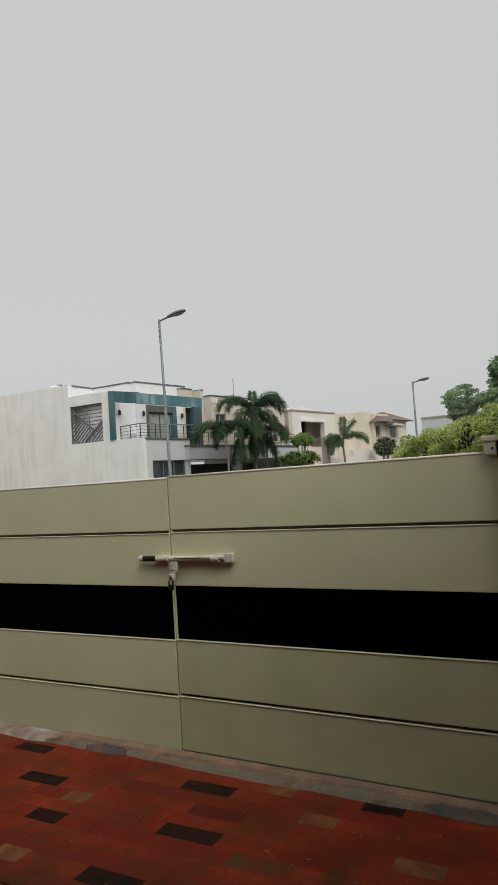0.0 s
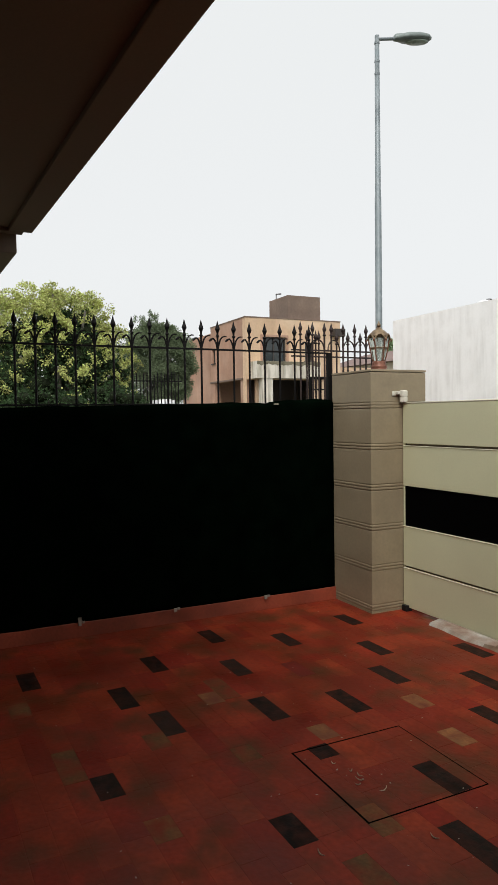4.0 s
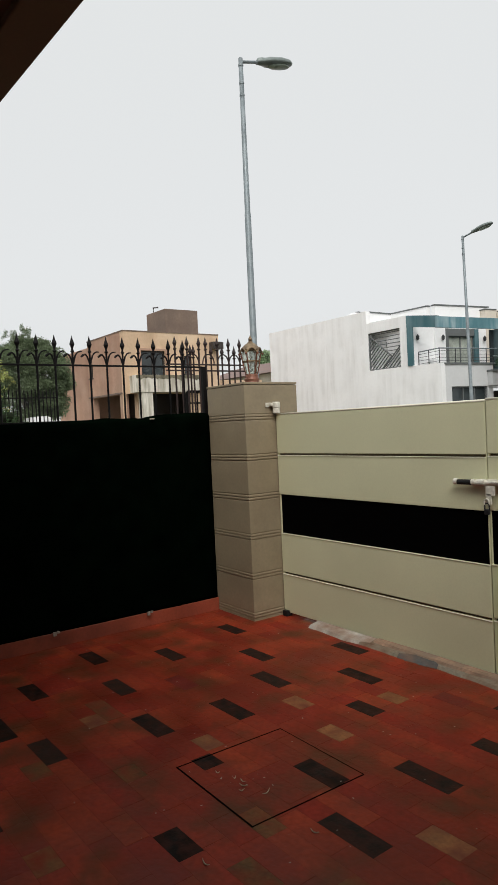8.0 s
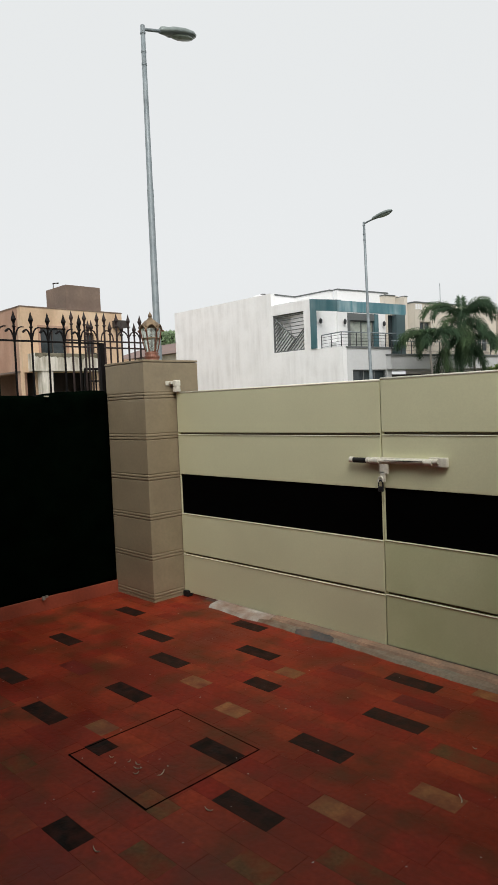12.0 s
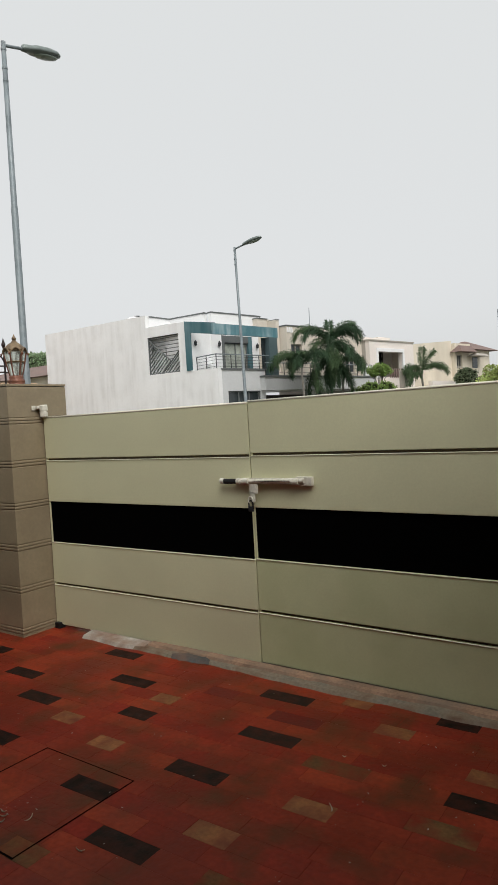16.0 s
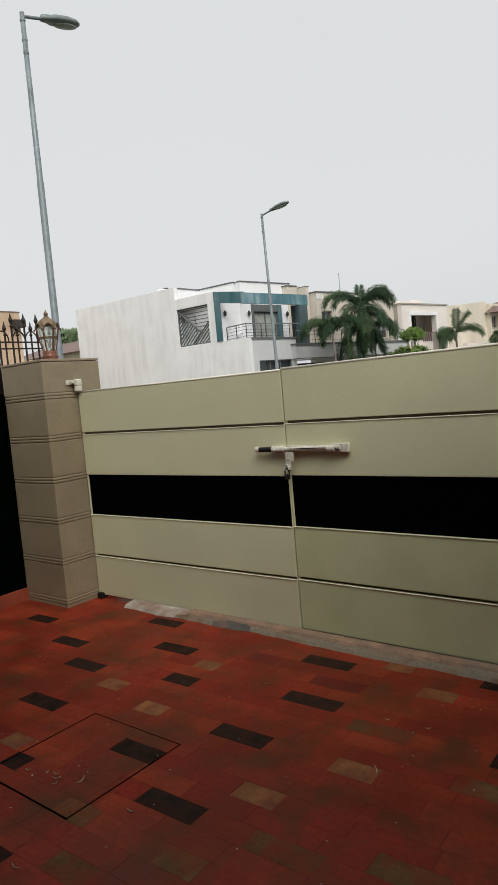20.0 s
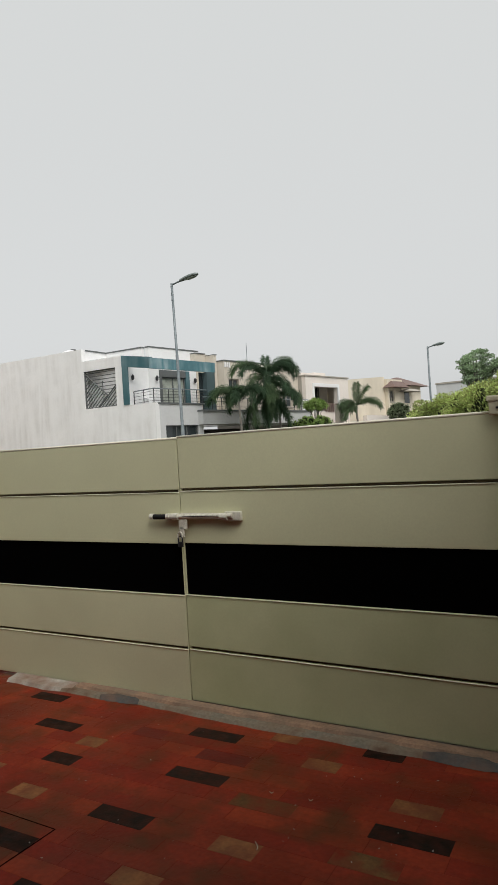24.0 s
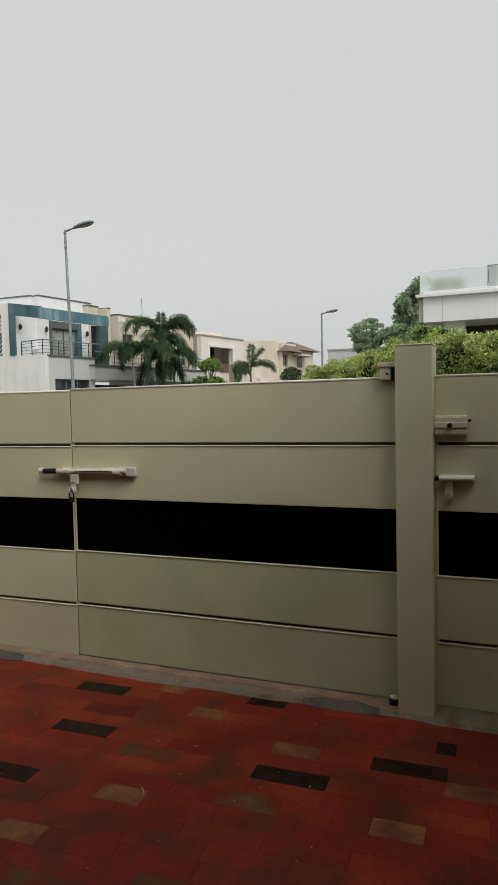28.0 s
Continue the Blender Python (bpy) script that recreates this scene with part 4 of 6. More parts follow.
street_lamp(-11.0, 39.0, 6.98, 1.0, 0.16, 0.0, 0.075, 0.05, "far galvanised street lamp behind the hedge")


# ---------------------------------------------------------------- houses
STREET = pose(-20.7, 26.0, 0, 0, 0, -10)  # x: out over the street, y: along it
UNTURN = STREET.inverted()


def plot(along, up):
    """Where a house of the row stands: shifted along the street, on ground a little lower."""
    return pose(-21.1, 26.0, up, 0, 0, -10) @ pose(0, along, 0)


def pierced(axis, at, thick, a0, a1, z0, z1, holes, bm=None):
    """A wall with openings right through it. axis 'x': its plane is x = at and a runs along y; 'y': the other way. Holes: (a0, a1, z0, z1)."""
    aa = sorted({a0, a1, *(h[0] for h in holes), *(h[1] for h in holes)})
    zz = sorted({z0, z1, *(h[2] for h in holes), *(h[3] for h in holes)})
    bm = bmesh.new() if bm is None else bm
    for p, q in zip(aa, aa[1:]):
        for r, s in zip(zz, zz[1:]):
            c, d = (p + q) / 2, (r + s) / 2
            if any(h[0] < c < h[1] and h[2] < d < h[3] for h in holes):
                continue
            if axis == "x":
                box(at - thick, at, p, q, r, s, 0, bm)
            else:
                box(p, q, at, at + thick, r, s, 0, bm)
    bmesh.ops.remove_doubles(bm, verts=bm.verts, dist=0.0005)
    return bm


def window(parent, axis, at, a0, a1, z0, z1, mullions=1, frame_mat="coping", pane_mat="pane", deep=0.14):
    """A window set back in its opening: frame bars, panes and a sill."""
    w = 0.06

    def bar(name, p, q, r, s, m, front, back):
        b = box(at - back, at - front, p, q, r, s) if axis == "x" else box(p, q, at + front, at + back, r, s)
        return part(name, b, m, win)

    b = bmesh.new()
    for p, q, r, s in ((a0, a1, z1 - w, z1), (a0, a1, z0, z0 + w), (a0, a0 + w, z0 + w, z1 - w), (a1 - w, a1, z0 + w, z1 - w)):
        if axis == "x":
            box(at - deep, at - deep + 0.05, p, q, r, s, 0, b)
        else:
            box(p, q, at + deep - 0.05, at + deep, r, s, 0, b)
    win = part("window", b, frame_mat, parent)
    n = mullions + 1
    for k in range(n):
        p, q = a0 + w + (a1 - a0 - 2 * w) * k / n, a0 + w + (a1 - a0 - 2 * w) * (k + 1) / n
        bar("pane", p + 0.02, q - 0.02, z0 + w, z1 - w, pane_mat, deep + 0.005, deep + 0.02)
        if k:
            bar("mullion", p - 0.025, p + 0.025, z0 + w, z1 - w, frame_mat, deep - 0.045, deep + 0.03)
    if axis == "x":
        part("sill", box(at - deep, at + 0.06, a0 - 0.05, a1 + 0.05, z0 - 0.06, z0 - 0.002), frame_mat, win)
    else:
        part("sill", box(a0 - 0.05, a1 + 0.05, at - 0.06, at + deep, z0 - 0.06, z0 - 0.002), frame_mat, win)
    return win


def railing(parent, pts, z0, z1, bars, posts, r=0.022, material="rail"):
    """A balcony rail along points (x, y): posts, a thick top rail and thin cross bars."""
    for (xa, ya), (xb, yb) in zip(pts, pts[1:]):
        part("top_rail", tube([(xa, ya, z1), (xb, yb, z1)], r * 1.3, 8), "zinc", parent)
        for k in range(bars):
            z = z0 + (z1 - z0) * (k + 0.6) / (bars + 0.4)
            part("cross_bar", tube([(xa, ya, z), (xb, yb, z)], r * 0.45, 6), material, parent)
        n = max(1, round(math.dist((xa, ya), (xb, yb)) / posts))
        for k in range(n + 1):
            x, y = xa + (xb - xa) * k / n, ya + (yb - ya) * k / n
            part("post", tube([(x, y, z0), (x, y, z1)], r, 8), material, parent)


def wall_light(parent, x, y, z):
    part("wall_light", lathe(x, y, [(0.03, z - 0.14), (0.075, z - 0.09), (0.085, z + 0.05), (0.05, z + 0.10), (0.015, z + 0.15)], 10), "rail", parent, "dark wall lantern")


def world_part(name, bm, material, parent, label=""):
    bm.transform(UNTURN)
    return part(name, bm, material, parent, label)


# white house with the teal balcony
h1 = thing("white_house", (0, 0, 0), "white two-storey house with rain-streaked side wall and teal balcony frame", "house")
sw = pierced("y", 26.0, 0.3, -34.0, -25.42, -0.16, 7.92, [])
world_part("side_wall", sw, "white", h1, "rain-streaked white side wall")
sw = pierced("y", 26.0, 0.3, -25.42, -22.6, -0.16, 7.24, [(-25.34, -23.11, 4.71, 6.70)])
box(-22.6, -20.60, 26.0, 26.3, -0.16, 4.67, 0, sw)
world_part("side_wall", sw, "white", h1, "rain-streaked white side wall")
world_part("back_wall", box(-34.0, -33.7, 26.3, 34, -0.16, 7.9), "white", h1)
world_part("roof", box(-33.9, -24.0, 26.2, 33, 7.1, 7.3), "greywall", h1)
# the roof's parapet stands back over the recess
world_part("parapet", box(-25.7, -25.46, 26.3, 27.95, 6.9, 7.86), "white2", h1)
world_part("coping", box(-25.72, -25.42, 26.3, 27.92, 7.86, 7.93), "coping", h1)
world_part("parapet", box(-25.46, -22.93, 27.95, 28.2, 6.9, 7.86), "white2", h1)
world_part("coping", box(-25.72, -22.9, 27.92, 28.22, 7.86, 7.93), "coping", h1)
world_part("terrace", box(-25.42, -22.6, 26.3, 27.95, 6.95, 7.05), "greywall", h1)
world_part("water_tank", lathe(-27.5, 27.3, [(0.5, 7.3), (0.52, 8.02), (0.47, 8.14), (0.3, 8.22), (0.12, 8.25)], 24), "white2", h1, "white plastic roof tank")
world_part("tank_lid", lathe(-27.3, 27.3, [(0.14, 8.22), (0.15, 8.27), (0.05, 8.29)], 16), "rail", h1)
part("parapet", box(-2.4, -2.14, 1.72, 5.43, 6.9, 7.86), "white2", h1)
part("coping", box(-2.42, -2.11, 1.7, 5.45, 7.86, 7.93), "coping", h1)
part("front_wall", pierced("x", 0.0, 0.25, 0.0, 3.4, -0.16, 4.60, [(0.72, 3.05, 2.3, 3.52)]), "greywall", h1, "grey painted front wall")
window(h1, "x", 0.0, 0.72, 3.05, 2.3, 3.52, 2, "coping")
part("balcony_floor", box(-1.75, 0.06, 0.02, 3.55, 4.60, 4.68), "coping", h1)
part("recess_wall", pierced("x", -1.75, 0.25, -0.2, 4.81, 4.6, 6.9, [(1.98, 4.25, 4.7, 6.62)]), "white2", h1)
part("recess_pier", box(-1.75, -1.62, 1.25, 1.9, 4.68, 6.9), "white2", h1)
part("recess_side", box(-3.6, -1.75, -0.3, -0.12, 4.6, 6.9), "white2", h1)
part("window_jamb", box(-1.86, -1.72, 1.98, 2.2, 4.7, 6.62), "coping", h1, "dark window jamb")
part("window_jamb", box(-1.86, -1.72, 3.97, 4.25, 4.7, 6.62), "teal", h1, "teal window jamb")
part("window_head", box(-1.86, -1.74, 2.2, 3.97, 6.25, 6.62), "coping", h1, "dark blind box")
window(h1, "x", -1.75, 2.2, 3.97, 4.7, 6.25, 1, "coping", "curtain")
part("fascia", box(-0.06, 0.06, -0.12, 4.5, 6.36, 6.89), "teal_faded", h1, "sun-bleached streaky teal fascia")
fs_ = box(-22.6, -20.66, 25.93, 26.05, 6.36, 6.93)
for v in fs_.verts:
    if v.co.x < -22:
        v.co.z += 0.30
world_part("fascia", fs_, "teal", h1, "teal fascia")
world_part("teal_column", box(-22.596, -22.24, 25.936, 26.02, 4.7, 6.80), "teal", h1, "teal frame")
part("teal_column", box(-0.35, 0.06, 3.80, 4.43, 4.3, 6.36), "teal_grey", h1, "dull grey-teal column")
part("dark_slot", box(-0.34, -0.26, 3.58, 3.80, 4.6, 6.36), "pane", h1)
part("end_wall", box(-6.0, -1.76, 4.81, 5.86, 3.7, 7.68), "beige", h1)
part("coping", box(-6.0, -1.72, 4.78, 5.6, 7.68, 7.73), "coping", h1)
part("end_return", box(-1.755, -1.1, 5.6, 5.86, 3.7, 7.56), "beige", h1)
part("coping", box(-1.72, -1.07, 5.6, 5.88, 7.56, 7.60), "coping", h1)
railing(h1, [(-1.72, 0.20), (-0.03, 0.05), (-0.03, 4.05)], 4.68, 5.385, 4, 0.95)
for out, s in ((-1.52, 1.66), (-1.64, 4.6), (-1.64, 0.12)):
    wall_light(h1, out, s, 6.12)
part("air_conditioner", box(-1.7, -1.2, 0.75, 1.45, 4.68, 5.0, 0.02), "white2", h1)
# diagonal grille in the side wall
gr = part("grille", box(-25.34, -25.28, 26.05, 26.12, 4.71, 6.70), "coping", h1, "dark slatted window grille")
gr.data.transform(UNTURN)


def slat(x0, z0, x1, z1, w=0.028):
    world_part("slat", tube([(x0, 26.08, z0), (x1, 26.08, z1)], w, 4), "coping", gr)


def unit_slat(u0, v0, u1, v1, w):
    slat(-25.34 + 2.23 * u0, 4.71 + 1.99 * v0, -25.34 + 2.23 * u1, 4.71 + 1.99 * v1, w)


for p in ((0, 0.01, 1, 0.01), (0, 0.99, 1, 0.99), (0.99, 0, 0.99, 1), (0, 0.95, 0.72, 0.30), (0.42, 0.0, 1.0, 0.58)):
    unit_slat(*p, 0.04)
for k in range(17):  # slanting slats below the two diagonals
    c = -0.92 + 0.108 * k
    u1 = (0.95 - c) / 1.9 if c > -0.42 else 1.0
    unit_slat(max(0.0, -c), max(0.0, c), u1, u1 + c, 0.034)
for k in range(7):  # level slats above them
    v = 0.37 + 0.095 * k
    unit_slat(max(0.0, (0.95 - v) / 0.9), v, min(1.0, 0.42 + v), v, 0.021)
world_part("recess_back", box(-27.6, -22.9, 26.56, 26.66, 4.4, 6.9), "white2", h1)
world_part("dark_window", box(-24.5, -23.95, 26.50, 26.56, 5.42, 6.16), "pane", h1)
world_part("air_conditioner", box(-24.1, -23.35, 26.36, 26.56, 6.2, 6.58, 0.03), "greywall", h1)
h1.matrix_basis = plot(0.0, -0.45)

# beige house behind the palms
h3 = thing("beige_house", (0, 0, 0), "beige two-storey house with a long terrace behind palms", "house")
part("front_wall", pierced("x", -0.6, 0.25, 5.95, 13.0, 3.9, 7.2, [(6.3, 7.2, 5.0, 6.2), (9.4, 10.3, 4.8, 6.3), (11.2, 12.2, 4.6, 6.2)]), "beige", h3)
for a, b, c, d in ((6.3, 7.2, 5.0, 6.2), (9.4, 10.3, 4.8, 6.3), (11.2, 12.2, 4.6, 6.2)):
    window(h3, "x", -0.6, a, b, c, d, 1, "taupe")
part("side_wall", box(-7, -0.85, 5.95, 6.15, 3.7, 7.2), "beige", h3)
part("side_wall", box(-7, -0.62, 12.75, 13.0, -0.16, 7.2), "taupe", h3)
part("coping", box(-7, -0.55, 5.92, 13.05, 7.2, 7.27), "coping", h3)
part("roof", box(-7, -0.85, 6.15, 12.75, 6.7, 6.8), "greywall", h3)
for k in range(3):
    part("pier", box(-0.6, -0.54, 6.0 + 0.17 * k, 6.09 + 0.17 * k, 6.84, 7.14), "white2", h3)
part("terrace_band", box(-0.6, 0.35, 3.1, 12.9, 3.56, 4.24), "greywall", h3, "pale grey terrace band")
part("terrace_lip", box(-0.6, 0.42, 3.05, 12.95, 4.24, 4.33), "coping", h3)
part("lower_wall", pierced("x", -0.9, 0.25, 3.47, 13.0, -0.16, 3.56, [(3.55, 8.0, 1.0, 3.5), (8.6, 12.4, 1.0, 3.5)]), "greywall", h3)
# dark sheet standing in for shade in the ground floor under the terrace
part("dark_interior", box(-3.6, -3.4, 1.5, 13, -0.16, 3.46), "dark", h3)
railing(h3, [(0.3, 3.2), (0.3, 12.6)], 4.33, 5.0, 2, 0.75)
part("mast", tube([(-3, 10.8, 6.7), (-3, 10.8, 8.95)], 0.02, 6), "zinc", h3)
for s in (11.9, 12.3, 12.6):
    part("baluster", box(0.2, 0.4, s, s + 0.2, 4.24, 4.95), "white2", h3)
h3.matrix_basis = plot(-0.05, -0.48)

# pale house with the deep porch
h4 = thing("pale_house", (0, 0, 0), "pale pink two-storey house with a framed upper porch", "house")
part("front_wall", pierced("x", 0.0, 0.3, 13.25, 18.25, -0.16, 6.68, [(14.1, 16.85, 4.4, 6.02)]), "pinkwhite", h4)
part("side_wall", box(-8, -0.3, 13.25, 13.5, -0.16, 6.68), "taupe", h4, "taupe side wall, darker than the front")
part("porch_frame", pierced("x", 0.08, 0.1, 13.95, 17.02, 4.3, 6.24, [(14.1, 16.85, 4.3, 6.02)]), "white2", h4)
part("porch_back", pierced("x", -1.8, 0.2, 13.3, 18.4, 3.9, 6.5, [(15.3, 17.4, 4.4, 6.25)]), "pinkwhite", h4)
window(h4, "x", -1.8, 15.3, 17.4, 4.4, 6.25, 1, "dark")
part("porch_floor", box(-2, -0.3, 13.3, 18.4, 4.2, 4.35), "greywall", h4)
part("coping", box(-8, 0.06, 13.2, 18.3, 6.68, 6.76), "taupe", h4)
part("roof_room", box(-6, -1.5, 13.4, 17.5, 6.76, 7.15), "pinkwhite", h4)
part("roof_room", box(-5, -1.8, 16.8, 18.2, 7.0, 7.28), "pinkwhite", h4)
part("water_tank", lathe(-2.5, 14.8, [(0.4, 7.1), (0.42, 7.3), (0.2, 7.4)], 14), "rail", h4)
for k in range(17):
    s = 15.3 + k * 0.22
    part("fence_picket", box(0.02, 0.06, s, s + 0.1, 4.35, 4.95), "roof", h4)
part("boundary_wall", box(0.4, 0.7, 14.4, 24.0, -0.16, 3.55), "pinkwhite", h4)
part("boundary_wall", box(0.4, 0.72, 19.3, 23.0, -0.16, 4.08), "pinkwhite", h4)
part("grey_pier", box(0.7, 1.1, 15.35, 15.75, -0.16, 4.75), "taupe", h4)
h4.matrix_basis = plot(-0.4, -0.58)

# cream house with tiled canopies
h5 = thing("cream_house", (0, 0, 0), "weathered cream house with maroon tiled canopies", "house")
fw = box(-0.6, -0.3, 18.5, 24.0, -0.16, 6.74)
for v in fw.verts:
    if v.co.z > 5 and v.co.y > 20:
        v.co.z += 0.46
part("front_wall", fw, "cream", h5)
part("front_wall", pierced("x", 0.0, 0.3, 24.0, 26.3, -0.16, 7.0, [(24.2, 25.0, 5.25, 6.14)]), "cream", h5)
window(h5, "x", 0.0, 24.2, 25.0, 5.25, 6.14, 1, "taupe")
part("side_wall", box(-8, -0.6, 18.5, 18.8, -0.16, 6.74), "cream", h5)
part("far_wing", box(-3.0, 0.0, 26.3, 29.3, -0.16, 6.57), "cream", h5)
part("dark_window", box(0.0, 0.03, 26.5, 27.3, 5.2, 6.05), "pane", h5)


def hip(x0, x1, y0, y1, z0, z1, inset):
    b = bmesh.new()
    lo = [b.verts.new(c) for c in ((x0, y0, z0), (x1, y0, z0), (x1, y1, z0), (x0, y1, z0))]
    i = min(inset, (x1 - x0) / 2 - 0.05, (y1 - y0) / 2 - 0.05)
    hi = [b.verts.new(c) for c in ((x0 + i, y0 + i, z1), (x1 - i, y0 + i, z1), (x1 - i, y1 - i, z1), (x0 + i, y1 - i, z1))]
    b.faces.new(lo[::-1])
    b.faces.new(hi)
    for k in range(4):
        b.faces.new((lo[k], lo[(k + 1) % 4], hi[(k + 1) % 4], hi[k]))
    return b


part("tiled_canopy", hip(-0.3, 0.7, 23.75, 26.15, 6.34, 6.82, 0.6), "roof", h5, "maroon tiled canopy")
part("tiled_roof", hip(-3.4, 0.5, 26.1, 30.0, 6.57, 7.42, 1.8), "roof", h5, "maroon tiled hip roof")
part("round_canopy", hip(0.0, 0.9, 25.7, 27.7, 6.05, 6.25, 0.3), "taupe", h5)
h5.matrix_basis = plot(-0.6, -0.68)

far = thing("grey_building", (-21, 90, 0), "hazy grey flat-roofed building far down the street", "building")
part("block", box(-24, -15.5, 88, 96, -0.16, 8.6), "greywall", far)
part("parapet", box(-24.1, -15.4, 87.9, 96.1, 8.6, 8.8), "taupe", far)
part("upper_block", box(-19, -15, 96, 104, -0.16, 9.6), "greywall", far)

# terracotta house seen through the fence
hb = thing("terracotta_house", (-29, 13.3, 0), "terracotta and peach two-storey house with a stained white band", "house")
part("front_wall", pierced("x", -29.0, 0.3, 13.3, 18.6, -0.16, 6.78, [(14.2, 15.5, 4.7, 5.9), (16.55, 17.0, 4.8, 5.7), (13.35, 13.9, -0.1, 3.85), (14.45, 16.8, -0.1, 3.85)]), "peach", hb, "peach front wall")
window(hb, "x", -29.0, 14.2, 15.5, 4.7, 5.9, 1, "dark", "pane")
window(hb, "x", -29.0, 16.55, 17.0, 4.8, 5.7, 0, "dark", "pane")
part("side_wall", pierced("y", 13.3, 0.3, -33.3, -29.3, -0.16, 6.78, [(-32.8, -29.6, -0.1, 3.85), (-33.1, -32.7, 4.9, 5.6)]), "terra", hb, "terracotta side wall")
window(hb, "y", 13.3, -33.1, -32.7, 4.9, 5.6, 0, "dark")
# block and slab coloured dark as the shade inside the lower openings
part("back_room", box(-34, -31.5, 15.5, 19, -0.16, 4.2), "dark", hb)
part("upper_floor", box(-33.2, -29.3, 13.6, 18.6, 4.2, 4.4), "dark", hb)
part("far_wall", box(-33.3, -29.3, 18.3, 18.6, -0.16, 6.78), "terra", hb)
part("annex", box(-38.5, -33.3, 13.6, 18, -0.16, 6.6), "terra", hb)
part("stained_band", box(-29.0, -28.3, 13.55, 17.0, 3.88, 4.68), "stained", hb, "white band with black rain stains")
moss = bmesh.new()
edge = []
for i in range(71):
    y_ = 13.56 + 3.43 * i / 70
    drip = 0.16 + 0.12 * noise.noise((y_ * 2.3, 5, 1)) + 0.16 * max(0, noise.noise((y_ * 7.0, 1, 4)))
    edge.append([moss.verts.new((-28.294, y_, z)) for z in (4.676, 4.676 - drip)])
for p, q in zip(edge, edge[1:]):
    moss.faces.new((p[0], q[0], q[1], p[1]))
part("mould_streak", moss, "moss", hb, "dark mould dripping down the band")
part("ledge", box(-33.3, -29.28, 13.24, 13.3, 3.86, 3.94), "brownbox", hb)
part("ledge", box(-29.0, -28.94, 17.0, 18.6, 3.86, 3.94), "brownbox", hb)
part("window_surround", pierced("x", -28.96, 0.04, 14.1, 15.6, 4.68, 6.0, [(14.2, 15.5, 4.7, 5.9)]), "terra", hb)
part("column", box(-28.75, -28.35, 13.85, 14.4, -0.16, 3.88), "stained", hb, "white column")
part("coping", box(-33.32, -28.98, 13.28, 18.62, 6.78, 6.83), "brownbox", hb)
part("roof_room", box(-32.0, -30.0, 16.15, 18.05, 6.83, 8.16), "brownbox", hb, "brown stair room on the roof")
part("window_hood", box(-29.0, -28.6, 18.05, 18.65, 6.05, 6.4), "dark", hb, "dark window hood")
part("pipe", tube([(-31.5, 16.3, 8.13), (-31.5, 16.3, 8.46), (-31.4, 16.55, 8.48)], 0.04, 6), "dark", hb)
part("low_wing", box(-36, -30, 18.6, 22, -0.16, 4.6), "peach", hb)
hb.location += Vector((0, -0.04, -0.46))

far2 = thing("red_roof_house", (-45, 44, 0), "distant cream house with a red roof behind the white house", "house")
part("walls", box(-62, -45, 39, 45, -0.16, 6.6), "cream", far2)
part("roof", hip(-63, -44, 38, 46, 6.6, 8.0, 3.5), "roof", far2)

# modern white house behind the hedge
hw = thing("modern_house", (-3, 25, 0), "modern white house with a glass balustrade behind the hedge", "house")
part("upper_storey", box(-2.95, 9.0, 25.0, 32, 4.60, 5.55, 0.01), "white2", hw)
part("slab_edge", box(-3.2, 9.2, 24.85, 32.2, 5.5, 5.6), "white2", hw)
part("coping", box(-2.95, 9.2, 24.9, 32.2, 5.6, 5.7, 0.005), "white2", hw)
part("side_fin", box(-3.12, -2.95, 25.05, 31.5, 4.62, 5.45), "taupe", hw)
part("lower_wall", box(-2.28, -1.54, 25.45, 25.75, -0.16, 4.60), "white2", hw)
# back wall coloured dark as the shade beneath the upper storey
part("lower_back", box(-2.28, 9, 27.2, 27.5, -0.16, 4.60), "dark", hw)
part("dark_window", box(-1.5, 9, 27.1, 27.19, 2.6, 4.2), "dark", hw)
part("seam", box(-2.29, -2.27, 24.99, 25.0, 4.62, 5.5), "greywall", hw)
for k in range(5):
    p = part("glass_pane", box(-3.05 + 2.35 * k, -0.72 + 2.35 * k, 24.98, 25.0, 5.7, 6.42), "railglass", hw, "clear balcony glass")
    p.visible_shadow = False
p = part("glass_pane", box(-3.07, -3.05, 25.0, 31.5, 5.6, 6.45), "railglass", hw, "clear balcony glass")
p.visible_shadow = False
lat = part("lattice", box(-0.78, 1.4, 25.24, 25.27, 5.7, 6.5), "lattice_blue", hw, "blue-grey panel with white lattice")
for k in range(12):
    xx = -0.78 + 0.2 * k
    for s in (-1, 1):
        part("lattice_bar", tube([(xx, 25.22, 6.10 - s * 0.39), (xx + 0.38, 25.22, 6.10 + s * 0.39)], 0.014, 4), "white2", lat)
part("roof_canopy", box(-0.35, 9.2, 25.6, 32, 7.78, 7.98, 0.01), "white2", hw)
part("canopy_post", box(-0.2, 0.0, 31.2, 31.4, 5.6, 7.78), "white2", hw)
part("upper_room", box(2.4, 9.0, 27.5, 32, 5.6, 7.78), "white2", hw)
hw.location += Vector((-0.3, 0, -0.18))


